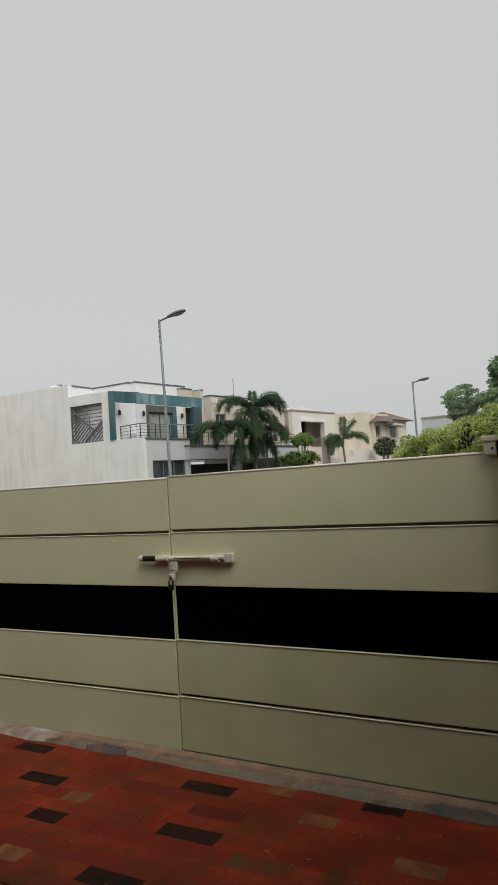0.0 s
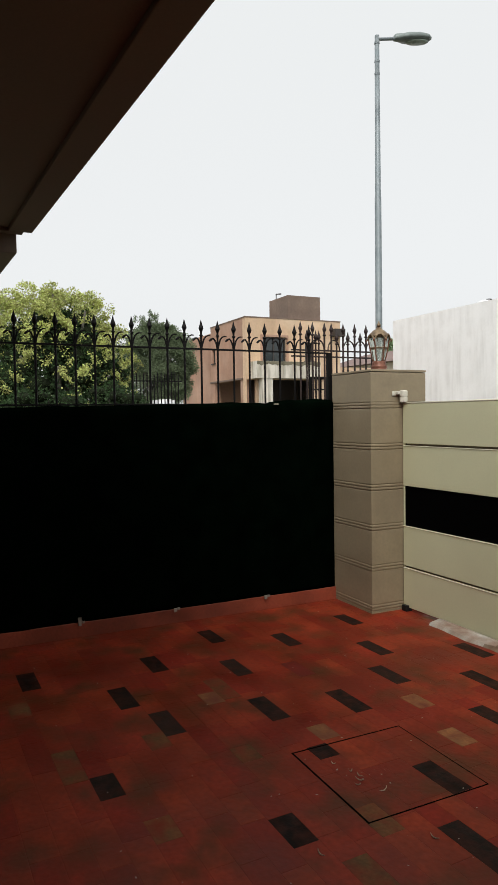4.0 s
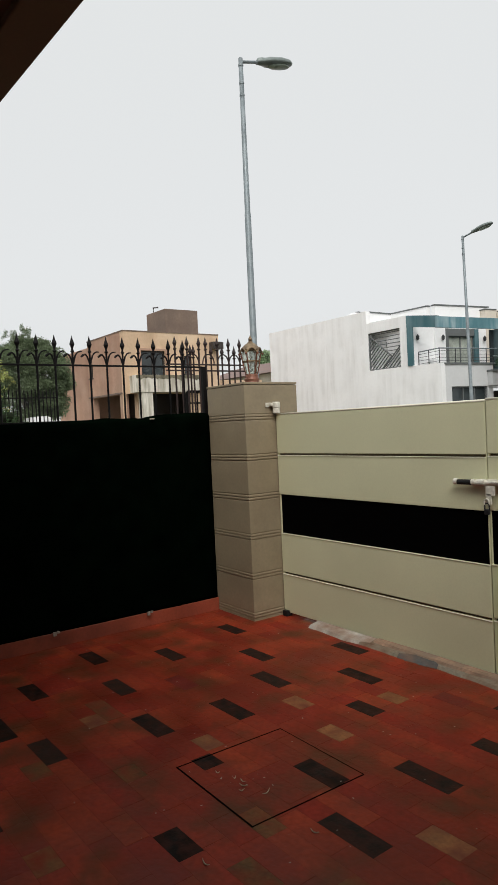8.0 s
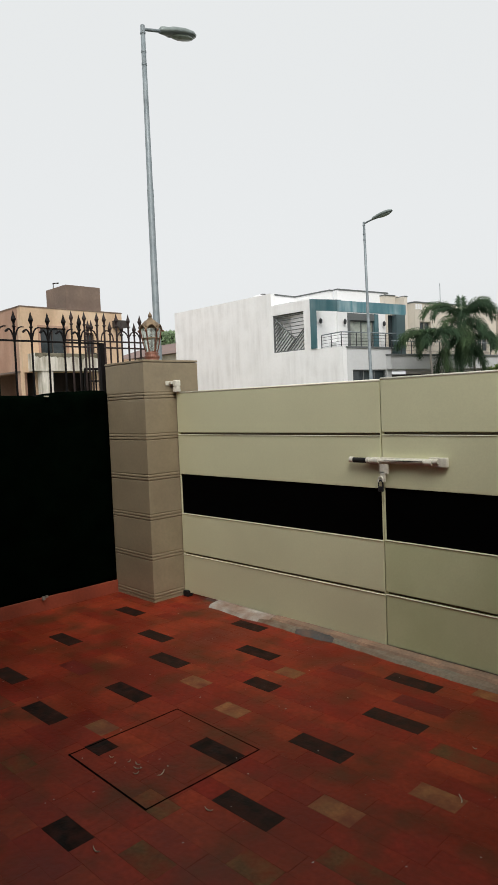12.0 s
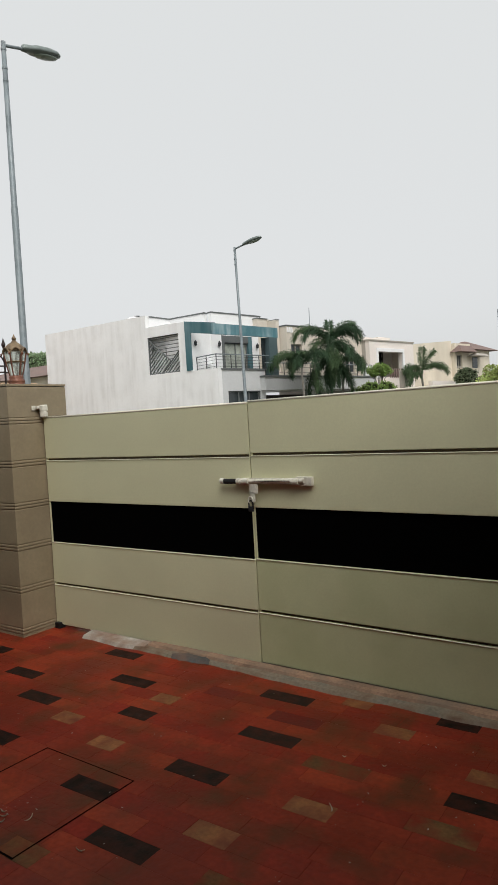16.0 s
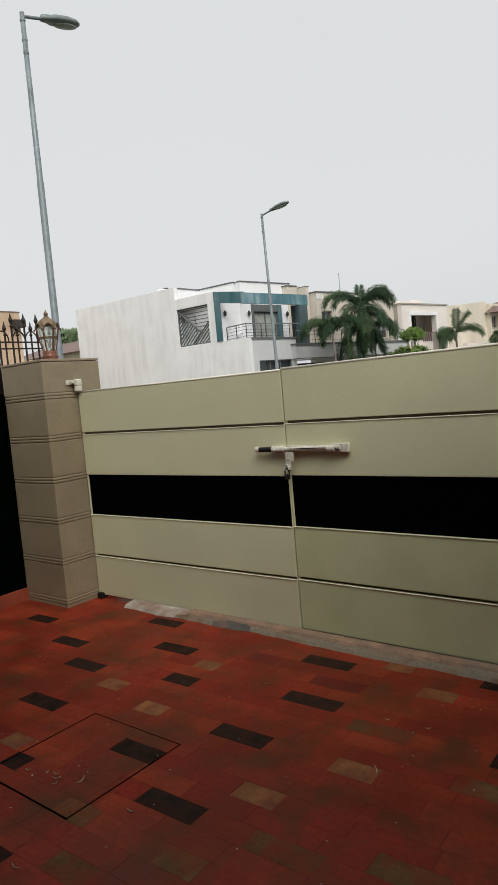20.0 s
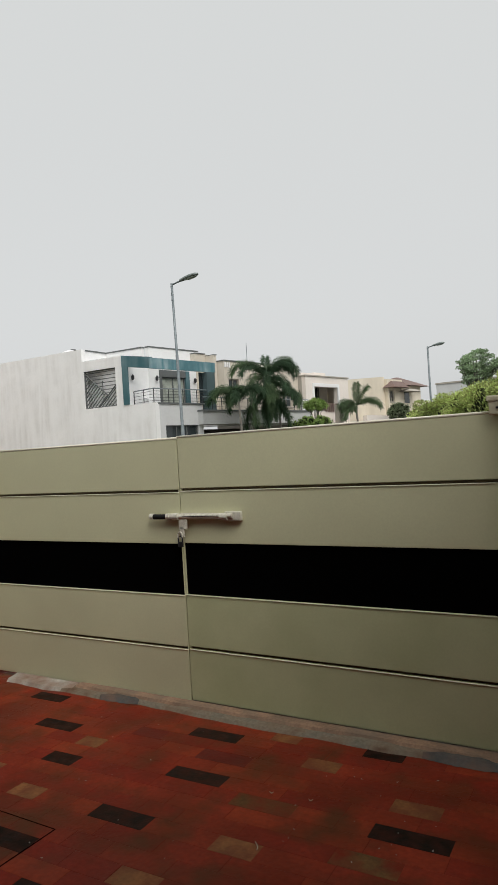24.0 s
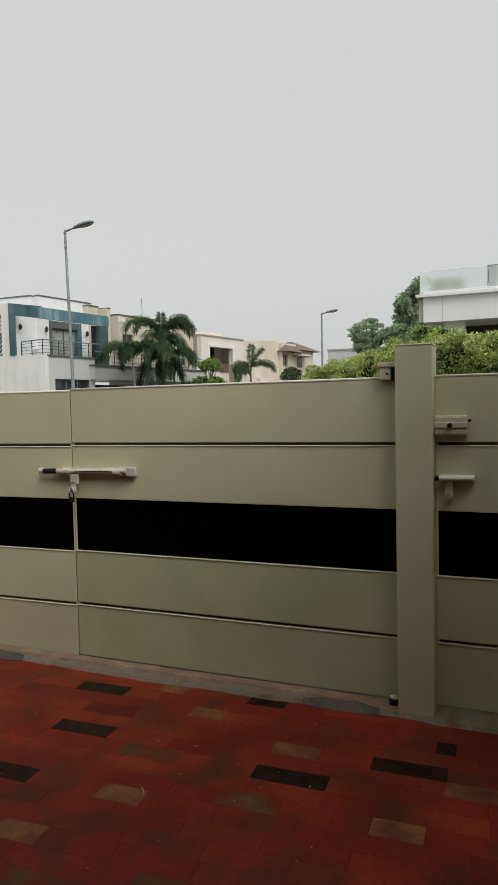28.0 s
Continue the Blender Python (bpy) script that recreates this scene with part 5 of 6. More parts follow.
# ---------------------------------------------------------------- greenery
def leaves(rs, centres, normals, size, droop=0.3, long=1.7):
    """Small folded leaves, one at each centre: arrays of corners and faces."""
    n = len(centres)
    d = normals + rs.normal(0, 0.55, (n, 3))
    d[:, 2] -= droop * rs.random(n)
    d /= np.linalg.norm(d, axis=1)[:, None] + 1e-9
    side = np.cross(d, rs.normal(0, 1, (n, 3)))
    side /= np.linalg.norm(side, axis=1)[:, None] + 1e-9
    sz = size * (0.6 + 0.8 * rs.random((n, 1)))
    tip, mid = centres + d * sz * long, centres + d * sz * long * 0.5
    up = np.cross(side, d) * sz * 0.15
    v = np.stack([centres, mid + side * sz * 0.5 + up, tip, mid - side * sz * 0.5 + up], 1).reshape(-1, 3)
    f = np.arange(4 * n).reshape(-1, 4)
    return v, f


def leaf_object(name, parent, v, f, material, label="", kind=""):
    o = np.array(origin(parent)) if parent is not None else np.zeros(3)
    ob = new(name, arrays_mesh(name, v - o, f, material))
    ob.parent = parent
    return tagged(ob, label, kind=kind)


def blob_cloud(rs, lumps, per_area, depth=0.35):
    """Points near the skin of a set of lumps (x, y, z, rx, ry, rz), with outward normals."""
    pts, nrm = [], []
    for x, y, z, a, b, c in lumps:
        n = int(per_area * 4 * math.pi * ((a * b) ** 1.6 / 3 + (a * c) ** 1.6 / 3 + (b * c) ** 1.6 / 3) ** (1 / 1.6))
        d = rs.normal(0, 1, (n, 3))
        d /= np.linalg.norm(d, axis=1)[:, None]
        r = 1 - depth * rs.random((n, 1)) ** 2 + 0.06 * rs.normal(0, 1, (n, 1))
        pts.append(np.array([x, y, z]) + d * r * np.array([a, b, c]))
        nrm.append(d)
    return np.concatenate(pts), np.concatenate(nrm)


def core_mesh(lumps, shrink=0.8):
    b = bmesh.new()
    for x, y, z, a, c, e in lumps:
        t = bmesh.new()
        bmesh.ops.create_icosphere(t, subdivisions=2, radius=1)
        for v in t.verts:
            k = shrink * (1 + 0.15 * noise.noise(v.co * 2.5 + Vector((x, y, z))))
            v.co = Vector((x + v.co.x * a * k, y + v.co.y * c * k, z + v.co.z * e * k))
        joined(b, t)
    return b


def broadleaf(name, x, y, lumps, material, size, density, label, trunk_r=0.16, core=True, depth=0.4, core_mat="shade", inner=(), gaps=0.0):
    """A tree: tapered trunk, limbs to each lump of the crown, and the crown's leaves."""
    rs = np.random.RandomState(int(abs(x * 31 + y * 17)) % 9999)
    ob = thing(name, (x, y, -0.16), label, "tree")
    zmin = min(l[2] - l[5] for l in lumps)
    fork = max(0.6, zmin * 0.7)
    part("trunk", tube([(x, y, -0.16), (x + 0.04, y, fork * 0.5), (x, y + 0.05, fork), (x, y, fork + 0.5)], [trunk_r * 1.3, trunk_r, trunk_r * 0.85, trunk_r * 0.6], 10), "bark", ob, smooth=True)
    for l in lumps[::max(1, len(lumps) // 16)]:
        part("limb", tube([(x, y, fork), ((x + l[0]) / 2, (y + l[1]) / 2, (fork + l[2]) / 2 + 0.2), l[:3]], [trunk_r * 0.55, trunk_r * 0.35, 0.02], 7), "bark", ob)
    c, n = blob_cloud(rs, lumps, density, depth)
    if gaps:  # clumps part more and more towards the crown's foot, baring the shade core
        low, high = c[:, 2].min(), c[:, 2].max()
        wave = np.sin(17 * c[:, 1] + 2 * np.sin(11 * c[:, 2])) + np.sin(19 * c[:, 2] + 2 * np.sin(13 * c[:, 1] + 3 * c[:, 0])) + 0.6 * np.sin(5.7 * c[:, 0] + 4.3 * c[:, 1])
        ok = wave + 0.9 * rs.normal(0, 1, len(c)) > 5.0 * gaps * (1 - 1.25 * (c[:, 2] - low) / (high - low))
        c, n = c[ok], n[ok]
    crown = leaf_object("crown", ob, *leaves(rs, c, n, size), material)
    # dark leaves inside, coloured as shade between the outer clumps
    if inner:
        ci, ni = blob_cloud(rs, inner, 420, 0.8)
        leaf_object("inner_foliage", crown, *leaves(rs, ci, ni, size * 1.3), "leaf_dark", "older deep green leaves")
    # solid dark lumps put in as the crown's inner shade
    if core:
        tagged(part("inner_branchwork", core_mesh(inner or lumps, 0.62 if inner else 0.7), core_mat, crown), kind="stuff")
    return ob


def lumps_at(seed, x, y, z, rx, ry, rz, n, r, flat=0.8):
    g = random.Random(seed)
    out = []
    for _ in range(n):
        a, u = g.uniform(0, 2 * math.pi), g.uniform(-1, 1)
        k = math.sqrt(1 - u * u) * g.uniform(0.55, 1)
        q = r * g.uniform(0.7, 1.25)
        out.append((x + rx * k * math.cos(a), y + ry * k * math.sin(a), z + rz * u, q, q, q * flat))
    return out


def dome(seed, x, y, z, rx, ry, rz, n, r):
    """Clumps spread evenly over a rounded crown."""
    g = random.Random(seed)
    out = []
    for i in range(n):
        u = -0.3 + 1.3 * (i + 0.5) / n
        a = i * 2.39996 + g.uniform(-0.3, 0.3)
        k, q = math.sqrt(1 - u * u) ** 0.9, r * g.uniform(0.65, 1.35)
        s = g.uniform(0.86, 1.04)
        out.append((x + s * rx * k * math.cos(a), y + s * ry * k * math.sin(a), z + s * rz * u, q, q, q * 0.8))
    return out


# hedge
hedge = thing("hedge", (-1.2, 14.5, 0), "tall clipped yellow-green hedge in front of the modern house", "hedge")
hl = []
hg = random.Random(8)
for k in range(44):
    f = k / 43
    x, yy = -6.2 + 8.45 * f, 20.2 - 7.7 * f ** 0.8
    top = 2.45 + 0.48 * min(1, f * 2.2) + hg.uniform(-0.06, 0.07)
    if f < 0.06:
        top -= 0.35
    hl.append((x, yy + hg.uniform(-0.2, 0.2), top - 0.62, 0.6, 0.7, 0.62))
    hl.append((x + hg.uniform(-0.1, 0.1), yy - 0.35, top - 1.3, 0.55, 0.6, 0.75))
for k in range(420):
    q = hl[hg.randrange(len(hl))]
    a, u = hg.uniform(3.3, 6.2), hg.uniform(-0.2, 1)
    w = math.sqrt(1 - u * u)
    t = hg.uniform(0.1, 0.22)
    hl.append((q[0] + 0.9 * q[3] * w * math.cos(a), q[1] + 0.9 * q[4] * w * math.sin(a), q[2] + 0.92 * q[5] * u, t, t, t * 0.8))
rs = np.random.RandomState(5)
c, n = blob_cloud(rs, hl, 1050, 0.4)
ok = c[:, 2] > 1.7
tagged(leaf_object("foliage", hedge, *leaves(rs, c[ok], n[ok] + np.array([0, 0, 0.5]), 0.03), "leaf_hedge"), kind="stuff")
# near-black lumps stand in for shade between the hedge leaves
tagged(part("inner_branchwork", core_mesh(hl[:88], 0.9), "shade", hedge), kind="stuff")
# more near-black lumps fill the hedge's foot as shade
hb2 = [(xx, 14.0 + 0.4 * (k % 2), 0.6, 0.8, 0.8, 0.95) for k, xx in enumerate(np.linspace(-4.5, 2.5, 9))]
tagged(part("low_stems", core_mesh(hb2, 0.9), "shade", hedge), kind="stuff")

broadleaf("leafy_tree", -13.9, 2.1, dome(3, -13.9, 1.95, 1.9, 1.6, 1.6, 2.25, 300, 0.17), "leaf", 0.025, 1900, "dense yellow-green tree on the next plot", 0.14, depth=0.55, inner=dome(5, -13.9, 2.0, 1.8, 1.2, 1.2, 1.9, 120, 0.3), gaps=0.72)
broadleaf("feathery_tree", -24.3, 7.5, lumps_at(7, -24.3, 7.35, 3.5, 1.3, 1.45, 1.5, 150, 0.3, 0.8) + dome(9, -24.3, 7.4, 3.6, 1.2, 1.35, 1.4, 70, 0.22) + lumps_at(8, -24.3, 7.0, 5.2, 0.4, 0.75, 0.3, 18, 0.05, 2.6), "leaf_grey", 0.034, 700, "grey-green feathery tree in front of the terracotta house", 0.14, depth=1.0, core=False)
broadleaf("round_tree", -8.1, 38.0, lumps_at(11, -8.0, 38, 5.35, 1.15, 1.0, 0.9, 90, 0.22, 0.32) + lumps_at(31, -7.95, 38, 4.7, 0.8, 0.9, 0.8, 34, 0.3, 0.4), "leaf_mid", 0.045, 360, "round green tree beyond the hedge", 0.15, depth=0.8, core=False)
broadleaf("tall_tree", -5.6, 38.0, lumps_at(12, -5.6, 38, 5.2, 1.4, 1.1, 1.0, 90, 0.27) + lumps_at(14, -5.45, 38, 6.7, 1.1, 0.9, 0.9, 70, 0.24) + lumps_at(15, -5.0, 38, 7.7, 0.7, 0.6, 0.5, 30, 0.2), "leaf_mid", 0.09, 170, "tall dark green tree beside the modern house", 0.2, depth=0.9, core=False)
broadleaf("shrub", -2.7, 21.8, lumps_at(16, -2.7, 21.8, 3.35, 0.75, 0.5, 0.5, 22, 0.26), "leaf_bright", 0.06, 240, "light green feathery shrub behind the hedge", 0.06, depth=0.7)
broadleaf("low_bush", -10.9, 1.2, lumps_at(19, -10.9, 1.2, 1.45, 0.6, 0.85, 0.5, 34, 0.2), "leaf_dark", 0.03, 700, "dark green bush under the yellow-green tree", 0.04, depth=0.7)
broadleaf("scrub_bush", -11.2, 2.6, lumps_at(17, -11.2, 2.45, 1.72, 0.5, 0.75, 0.36, 40, 0.15), "leaf_dark", 0.022, 800, "dark scrubby bush behind the boundary wall", 0.04, depth=0.9)
for xx in (-2.75, -2.2):
    pot = thing("potted_plant", (xx, 25.9, 5.42), "green potted plant behind the balcony glass", "plant")
    part("pot", lathe(xx, 25.9, [(0.12, 5.43), (0.16, 5.66), (0.17, 5.68)], 14), "terra", pot)
    part("stem", tube([(xx, 25.9, 5.6), (xx, 25.9, 5.8)], 0.015, 6), "bark", pot)
    rs = np.random.RandomState(int(-xx * 100))
    c, n = blob_cloud(rs, lumps_at(19, xx, 25.9, 5.85, 0.3, 0.2, 0.16, 10, 0.13), 300, 0.5)
    tagged(leaf_object("foliage", pot, *leaves(rs, c, n, 0.05), "leaf_bright"), kind="stuff")
broadleaf("roadside_tree", -61.6, 46.0, lumps_at(13, -61.6, 46, 8.5, 1.6, 2, 1.1, 20, 0.8), "leaf_mid", 0.16, 50, "far green tree behind the white house", 0.3)


def local(s, out):
    return plot(0, 0) @ Vector((out, s, 0))


p = local(10.9, 2.0)
broadleaf("small_tree", p.x, p.y, lumps_at(21, p.x, p.y, 4.02, 0.68, 0.68, 0.24, 46, 0.16, 0.6) + lumps_at(25, p.x, p.y, 4.28, 0.3, 0.3, 0.08, 8, 0.13, 0.7), "leaf_bright", 0.06, 300, "small bright green tree clipped to a flat crown", 0.035, depth=0.8, core=False)
p = local(10.4, 2.2)
broadleaf("shrub", p.x, p.y, lumps_at(22, p.x, p.y, 2.85, 1.2, 1.0, 0.35, 60, 0.2), "leaf_bright", 0.065, 170, "low green shrubs under the clipped tree", 0.03, depth=0.7)
p = local(21.2, 2.0)
broadleaf("shrub", p.x, p.y, lumps_at(23, p.x, p.y, 3.6, 0.85, 0.85, 0.55, 80, 0.16), "leaf_grey", 0.06, 230, "rounded dark green shrub by the cream house", 0.05, depth=0.7)
p = local(23.2, 4.0)
broadleaf("shrub", p.x, p.y, lumps_at(24, p.x, p.y, 3.5, 0.5, 0.5, 0.42, 34, 0.2), "leaf_bright", 0.07, 190, "bright green shrub by the street", 0.05, depth=0.7)


def frond(rs, length, rise, droop, leaflets, width):
    """One palm frond from the origin outwards along +x: a bowed midrib with hanging leaflets. Returns corners and faces."""
    vs, fs = [], []
    m = 14
    rib = []
    ang = rise
    q = np.zeros(3)
    for k in range(m + 1):
        rib.append(q.copy())
        ang = max(ang - droop * (0.5 + 1.0 * k / m) / m, -1.52)
        q = q + np.array([math.cos(ang), 0, math.sin(ang)]) * length / m
    rib = np.array(rib)
    for k in range(m):
        w0, w1 = 0.03 * (1 - k / m) + 0.006, 0.03 * (1 - (k + 1) / m) + 0.006
        b = len(vs)
        vs += [rib[k] + (0, w0, 0), rib[k] - (0, w0, 0), rib[k + 1] - (0, w1, 0), rib[k + 1] + (0, w1, 0)]
        fs.append((b, b + 1, b + 2, b + 3))
    for k in range(leaflets):
        f = 0.06 + 0.93 * (k / leaflets)
        i = min(int(f * m), m - 1)
        base = rib[i] + (rib[i + 1] - rib[i]) * (f * m - i)
        ahead = (rib[i + 1] - rib[i]) / np.linalg.norm(rib[i + 1] - rib[i])
        ll = (0.2 + 0.34 * math.sin(math.pi * min(0.92, 0.16 + 0.72 * f))) * rs.uniform(0.6, 1.3)
        up = np.cross(ahead, (0, 1, 0))
        for side in (-1, 1):
            a = rs.uniform(-1.2, 1.2)
            d = ahead * rs.uniform(0.5, 1.0) + side * math.cos(a) * np.array([0, 1, 0]) * 0.8 + math.sin(a) * up * 0.7
            d /= np.linalg.norm(d)
            mid = base + d * ll * 0.5 + np.array([0, 0, -0.03 * ll])
            tip = base + d * ll * 0.82 + np.array([0, 0, -rs.uniform(0.12, 0.45) * ll])
            b = len(vs)
            w = (ahead + 0.3 * up) * width * rs.uniform(0.6, 1.2)
            vs += [base - w * 0.6, mid - w, tip, mid + w]
            fs.append((b, b + 1, b + 2, b + 3))
    return np.array(vs), np.array(fs)


def palm(x, y, height, fronds, seed, label, trunk=0.065, width=0.017, leafy="palm", skirt=0):
    """A palm with the given fronds: (bearing in degrees, length, rise, droop), and older ones hanging under them."""
    rs = np.random.RandomState(seed)
    ob = thing("palm_tree", (x, y, -0.16), label, "palm", "street palms")
    steps = 12
    part("trunk", tube([(x + 0.03 * math.sin(k), y, -0.16 + (height + 0.16) * k / steps) for k in range(steps + 1)], [trunk * (1.25 - 0.5 * k / steps) for k in range(steps + 1)], 10), "bark", ob, smooth=True)
    part("crownshaft", tube([(x, y, height - 0.1), (x, y, height + 0.3)], [trunk * 0.8, trunk * 0.35], 10), "palm", ob, smooth=True)
    old = [(137.5 * k + 40, rs.uniform(1.3, 1.9), rs.uniform(-1.25, -0.45), rs.uniform(0.5, 1.0)) for k in range(skirt)]
    for k, (bearing, length, rise, droop) in enumerate(fronds + old):
        v, f = frond(rs, length, rise, droop, int(105 * length), width)
        fr = new("frond", arrays_mesh("frond", v, f, "palm_light" if k % 4 == 1 else leafy))
        fr.parent = ob
        fr.location = (0, 0, height + 0.36 - 0.02 * k - (0.3 + 0.035 * (k - len(fronds))) * (k >= len(fronds)))
        fr.rotation_euler = (0, 0, radians(bearing))
    return ob


# bearings: 28 runs along the row of houses as the gate sees it, 208 back
TALL = [(120, 1.6, 1.4, 1.2), (208, 2.65, 1.15, 2.5), (28, 2.4, 1.15, 2.65), (50, 2.1, 0.95, 2.2), (15, 2.0, 1.25, 2.2), (38, 1.9, 1.35, 1.7), (190, 1.9, 1.2, 1.6), (240, 2.2, 1.15, 2.5), (300, 2.2, 0.9, 2.7), (265, 2.3, 0.5, 2.1), (340, 2.3, 0.4, 2.1), (95, 2.3, 0.5, 2.2), (150, 2.2, 0.4, 2.1), (305, 2.5, 0.1, 1.7), (10, 2.4, 0.0, 1.6)]
MIDDLE = [(215, 2.0, 0.75, 2.6), (250, 2.1, 0.5, 2.2), (170, 1.9, 0.8, 2.6), (300, 2.0, 0.6, 2.3), (100, 1.9, 0.9, 2.5), (20, 1.8, 0.9, 2.6), (230, 1.9, 0.2, 1.8)]
YOUNG = [(205, 2.15, 0.75, 2.25), (222, 1.9, 1.05, 2.9), (28, 1.7, 1.0, 2.2), (290, 1.7, 0.9, 2.7), (150, 1.7, 1.1, 2.4)]
SIDE = [(28, 1.75, 0.7, 2.6), (5, 1.8, 0.5, 2.3), (60, 1.6, 0.8, 2.5), (300, 1.7, 0.6, 2.5), (200, 1.5, 0.9, 2.4)]
for s, out, hgt, fronds, sd, skirt in ((6.5, 2.0, 5.38, TALL, 1, 11), (4.95, 2.2, 4.45, MIDDLE, 2, 3), (3.7, 2.4, 4.2, YOUNG, 3, 0), (7.7, 1.8, 4.35, SIDE, 4, 1)):
    p = local(s, out)
    palm(p.x, p.y, hgt, fronds, sd, "drooping dark green palm before the beige house", skirt=skirt)
p = local(15.6, 2.0)
SLENDER = [(100, 1.45, 1.5, 0.4), (15, 1.4, 1.25, 0.6), (201, 1.45, 0.8, 2.1), (215, 1.35, 0.7, 2.3), (190, 1.6, 0.15, 1.6), (21, 1.9, 0.75, 2.0), (50, 1.5, 0.9, 1.7), (280, 1.4, 0.6, 2.2), (235, 1.5, 0.0, 1.6)]
palm(p.x, p.y, 3.95, SLENDER, 6, "slender arching palm by the cream house", 0.08, leafy="palm_light")

car = thing("parked_car", (-23.2, 7.3, -0.16), "white car roof seen between the fences", "car")
b = box(-24.2, -22.2, 6.3, 8.3, 0.5, 1.65, 0.2)
part("body", b, "carwhite", car, smooth=True)
part("cabin", box(-23.9, -22.5, 6.87, 7.57, 1.6, 2.27, 0.2), "carwhite", car, smooth=True)
for yy in (6.7, 8.1):
    part("wheel", tube([(-23.2, yy - 0.1, 0.5), (-23.2, yy + 0.1, 0.5)], 0.66, 14), "rubber", car)


# ---------------------------------------------------------------- brick paving
PITCH, LONG, SKEW = 0.1095, 0.313, 0.03
ROW0 = -0.0463


def row_y(k, x):
    return ROW0 + PITCH * k + SKEW * (x + 2.5)


def row_of(x, y):
    return round((y - ROW0 - SKEW * (x + 2.5)) / PITCH)


# charcoal, tan and grey bricks: start, length and front edge along the floor
SPECIAL = {}


def special(kind, *spots):
    for x, ln, y in spots:
        SPECIAL.setdefault(row_of(x, y), []).append((x, x + ln, kind))


special("darkb", (-2.105, 0.30, 1.40), (-2.20, 0.30, 1.945), (-2.11, 0.315, 2.39), (-2.285, 0.31, 2.82), (-3.255, 0.30, 2.58), (-2.845, 0.205, 2.26),
        (-2.51, 0.26, 1.605), (-3.385, 0.305, 1.69), (-3.58, 0.29, 2.112))
special("darkb", (-4.01, 0.285, 2.33), (-3.067, 0.20, 0.267), (-2.44, 0.20, 0.843), (-3.995, 0.30, 0.554), (-3.576, 0.29, 0.687), (-4.414, 0.285, 0.866),
        (-3.50, 0.305, 1.242), (-4.12, 0.287, 1.33), (-4.755, 0.29, 1.415), (-4.44, 0.283, 1.878))
special("darkb", (-4.487, 0.287, 0.088), (-1.022, 0.325, 2.287), (-0.562, 0.32, 2.58), (-1.30, 0.205, 2.925), (-0.312, 0.086, 2.80), (-2.87, 0.125, 1.281),
        (-4.62, 0.27, 2.53), (-3.66, 0.28, 2.90))
special("tan", (-1.80, 0.20, 1.64), (-1.565, 0.20, 1.97), (-0.474, 0.197, 2.054), (-1.01, 0.214, 2.504), (-2.72, 0.177, 1.924), (-3.138, 0.178, 2.01),
        (-2.819, 0.163, 2.462), (-1.534, 0.185, 2.71), (-0.242, 0.20, 2.382), (-3.69, 0.163, 1.013))
special("tan", (-1.825, 0.163, 2.931), (-3.055, 0.157, 1.367))
special("olive", (-1.785, 0.182, 1.191), (-1.575, 0.29, 1.419), (-1.675, 0.30, 2.295), (-1.149, 0.25, 1.539), (-1.097, 0.27, 2.083), (-2.65, 0.16, 0.42),
        (-3.03, 0.15, 0.936), (-2.35, 0.2, 1.16), (-3.35, 0.17, 0.60), (-2.10, 0.2, 0.98))
special("wine", (-2.09, 0.30, 2.61), (-2.6, 0.2, 2.7), (-3.9, 0.25, 1.66))


def brick_mesh(ln, wd, material):
    """One brick, rounded at the top edges, with its corner at the origin."""
    b = bmesh.new()
    e, t = 0.0012, 0.0004
    rings = []
    for inset, z in ((0.0, -0.006), (0.0, -t), (e, 0.0)):
        rings.append([b.verts.new(c) for c in ((inset, inset, z), (ln - inset, inset, z), (ln - inset, wd - inset, z), (inset, wd - inset, z))])
    for r, s in zip(rings, rings[1:]):
        for k in range(4):
            b.faces.new((r[k], r[(k + 1) % 4], s[(k + 1) % 4], s[k]))
    b.faces.new(rings[-1])
    return mesh_of("brick", b, material)


MADE = {}


def brick_of(ln, kind):
    key = (round(ln / 0.005), kind)
    if key not in MADE:
        MADE[key] = brick_mesh(key[0] * 0.005, PITCH - 0.001, kind)
    return MADE[key]


MH = (-2.855, -2.245, 1.172, 1.79)  # manhole cover
rg = random.Random(12)
rest_v, rest_f = [], []
near = 0


def lay(x0, x1, k, kind):
    global near
    ln = x1 - x0 - 0.001
    if ln < 0.02:
        return
    y = row_y(k, x0)
    lift = rg.uniform(-0.0002, 0.0002)
    if kind != "red" or (-3.45 < x0 < 0.15 and 0.55 < y < 2.95):
        piece("brick", brick_of(ln, kind), floor, (x0, y, lift), math.atan(SKEW))
        near += 1
    else:
        wd, e = PITCH - 0.001, 0.0015
        b = len(rest_v)
        for inset, z in ((0.0, -0.006), (0.0, -0.0006), (e, 0.0)):
            for cx, cy in ((inset, inset), (ln - inset, inset), (ln - inset, wd - inset), (inset, wd - inset)):
                rest_v.append((x0 + cx, y + cy + SKEW * cx, z + lift))
        for r in (0, 4):
            for q in range(4):
                rest_f.append((b + r + q, b + r + (q + 1) % 4, b + r + 4 + (q + 1) % 4, b + r + 4 + q))
        rest_f.append((b + 8, b + 9, b + 10, b + 11))


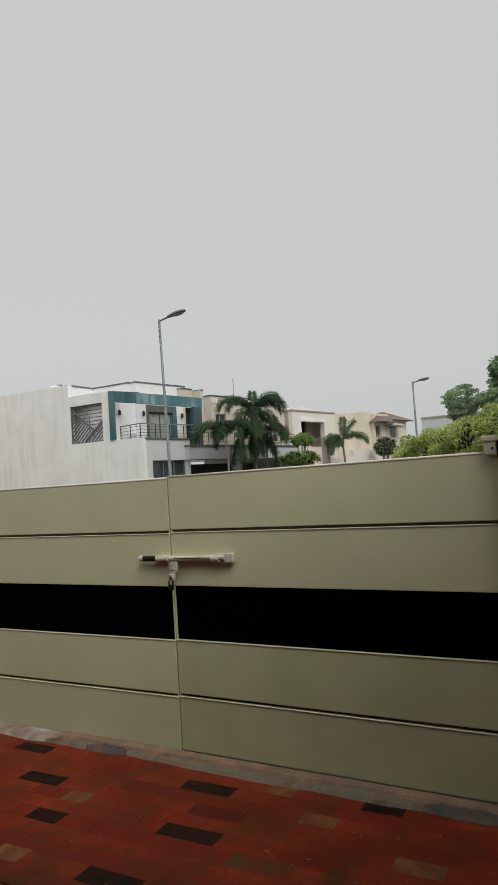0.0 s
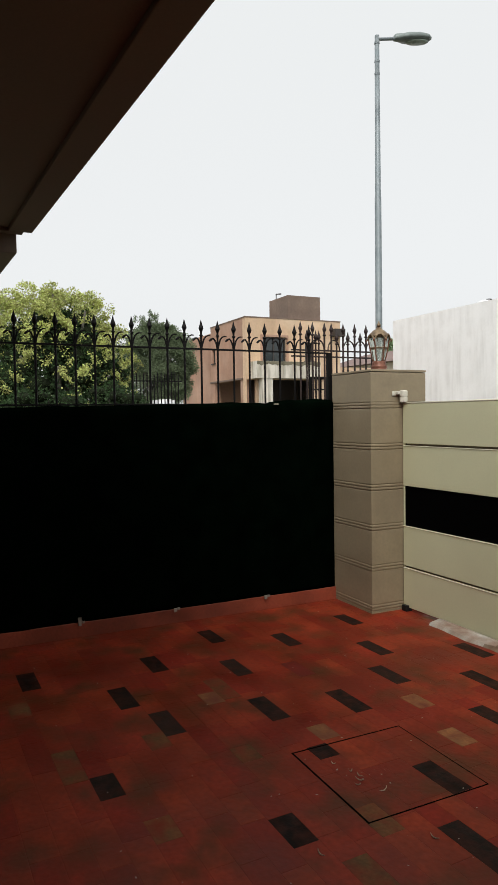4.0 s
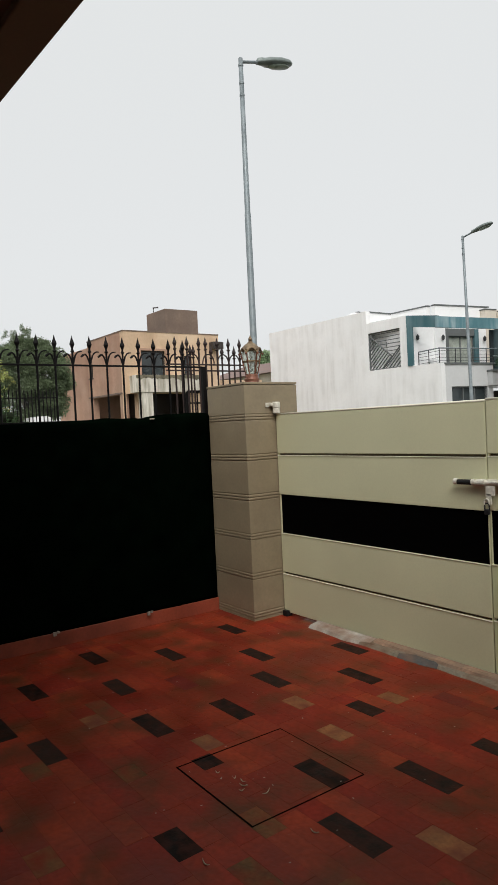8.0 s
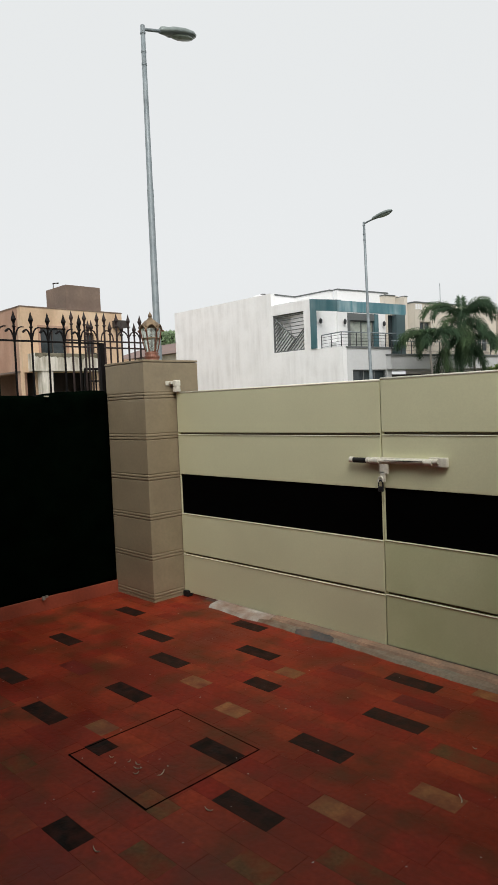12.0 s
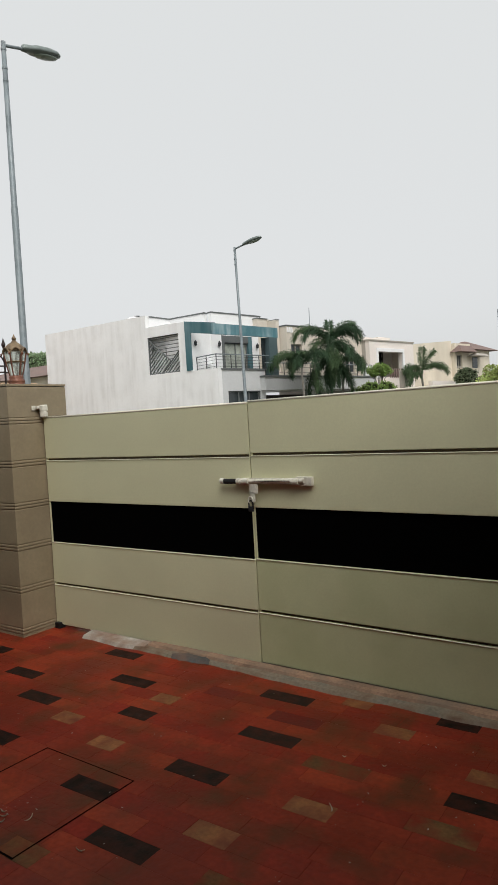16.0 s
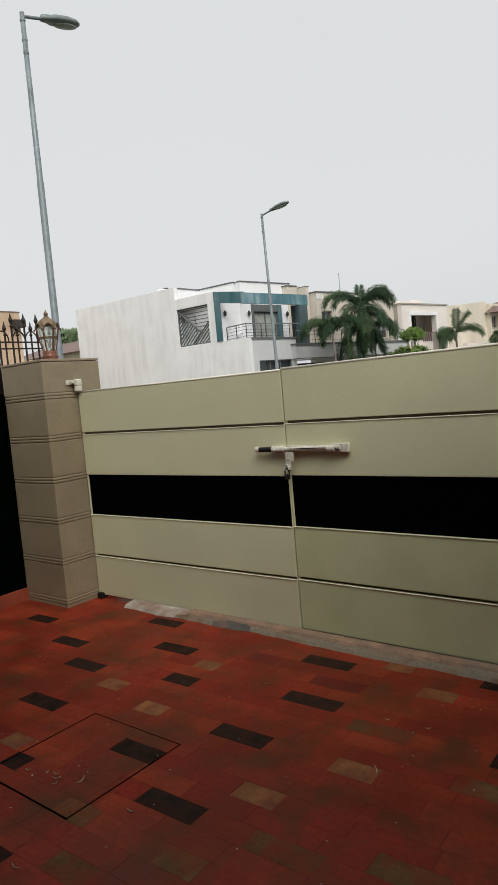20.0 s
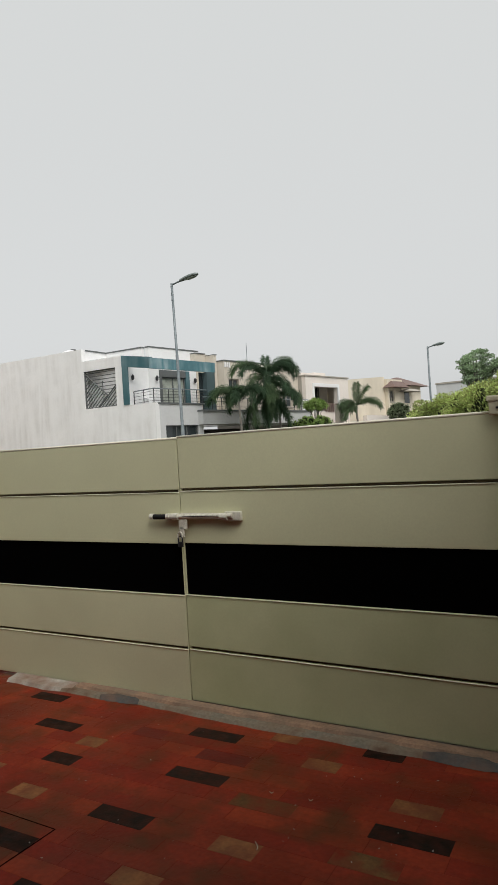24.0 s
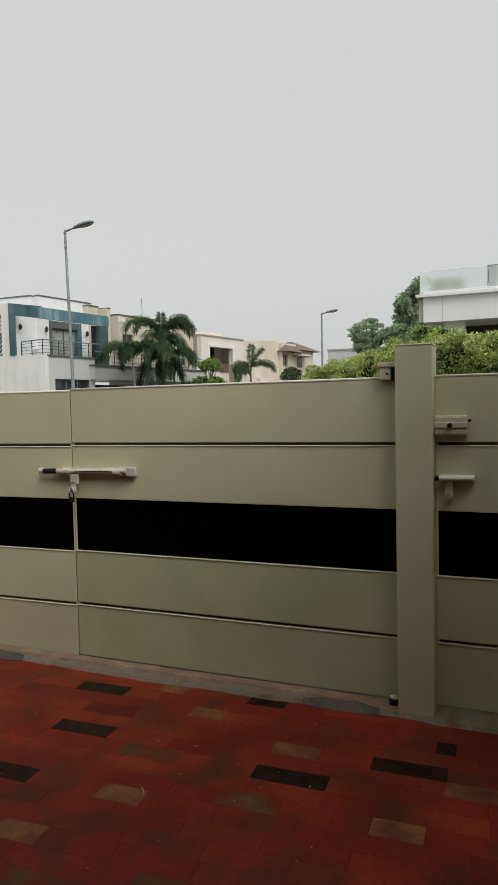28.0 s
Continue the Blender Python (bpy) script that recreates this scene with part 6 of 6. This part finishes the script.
for k in range(row_of(-2.5, -1.6), row_of(-2.5, 3.19)):
    marks = sorted(SPECIAL.get(k, []))
    x = FX0 + 0.03 - rg.uniform(0, 0.3)
    while x < 1.45:
        nxt = next((m for m in marks if m[0] >= x - 0.02), None)
        if nxt and nxt[0] - x < 0.05:
            lay(max(x, nxt[0]) if x > nxt[0] else nxt[0], nxt[1], k, nxt[2])
            x = nxt[1]
            continue
        ln = LONG if rg.random() < 0.8 else LONG * 0.66
        end = x + ln
        if nxt and end > nxt[0] - 0.09:
            end = nxt[0]
        kind = "red"
        if rg.random() < 0.012 and (x < -3.4 or x > 0.2 or row_y(k, x) < 0.6):
            kind = "olive"
        lay(max(x, FX0 + 0.03), end, k, kind)
        x = end
rest = new("brick_field", arrays_mesh("brick_field", rest_v, rest_f, "red_rest"))
rest.parent = floor
tagged(rest, "outer rows of red paving bricks", kind="stuff")

# manhole cover: a dark joint round a square cut in the paving
cover = thing("manhole_cover", (-2.55, 1.48, 0), "square manhole cover paved with red bricks", "manhole cover")
x0, x1, y0, y1 = MH
for name, c in (("gap", (x0 - 0.004, x1 + 0.004, y0 - 0.004, y0 + 0.004)), ("gap", (x0 - 0.002, x1 + 0.002, y1 - 0.002, y1 + 0.002)),
                ("gap", (x0 - 0.003, x0 + 0.003, y0 + 0.004, y1 - 0.002)), ("gap", (x1 - 0.003, x1 + 0.003, y0 + 0.004, y1 - 0.002))):
    part(name, box(*c, -0.004, 0.0015), "black", cover)

# specks of grit and wet leaf litter on the paving
lit = thing("litter", (-2.5, 1.4, 0), "tiny pale scraps scattered over the wet bricks", "litter", kind="stuff")
lv, lf = [], []
for k in range(210):
    if k < 14:
        x, y = rg.gauss(-2.56, 0.06), rg.gauss(1.37, 0.045)
    else:
        x, y = rg.uniform(-4.9, 0.2), rg.uniform(0.2, 2.9)
    s, a = rg.uniform(0.0012, 0.006), rg.uniform(0, 6.3)
    b = len(lv)
    for q in range(4):
        w = a + q * math.pi / 2
        rr = s * (1.3 if q % 2 else 0.8)
        lv.append((x + rr * math.cos(w) + 2.5, y + rr * math.sin(w) - 1.4, 0.0035 + 0.003 * (q == 1)))
    lf.append((b, b + 1, b + 2, b + 3))
scraps = new("scraps", arrays_mesh("scraps", lv, lf, "litter"))
scraps.parent = lit

# curled wood shavings by the cover and the gate
for x, y, turn, size in ((-2.687, 1.292, 0.4, 0.02), (-2.596, 1.325, 2.0, 0.018), (-2.549, 1.34, 0.1, 0.03), (-2.52, 1.32, 0.5, 0.034), (-2.49, 1.291, 1.2, 0.022), (-2.41, 1.363, 1.9, 0.045), (-2.06, 1.339, 0.2, 0.035), (-2.17, 0.91, 0.0, 0.04), (-1.392, 2.045, 2.2, 0.05), (-1.539, 2.438, 0.1, 0.018), (-1.347, 2.452, 0.2, 0.018)):
    size *= 0.6
    pts = [(size * math.cos(turn) * q + 0.25 * size * math.sin(turn) * (1 - q * q), size * math.sin(turn) * q - 0.25 * size * math.cos(turn) * (1 - q * q), 0.0035 + 0.006 * q * q) for q in (-1.0, -0.5, 0.0, 0.5, 1.0)]
    sliver = tagged(new("wood_shaving", mesh_of("wood_shaving", tube(pts, [0.0008, 0.0022, 0.0026, 0.0022, 0.0012], 5), "shaving")), "small curled pale wood shaving lying on red brick", "wood shaving", "wood shavings")
    sliver.location = (x, y, 0)
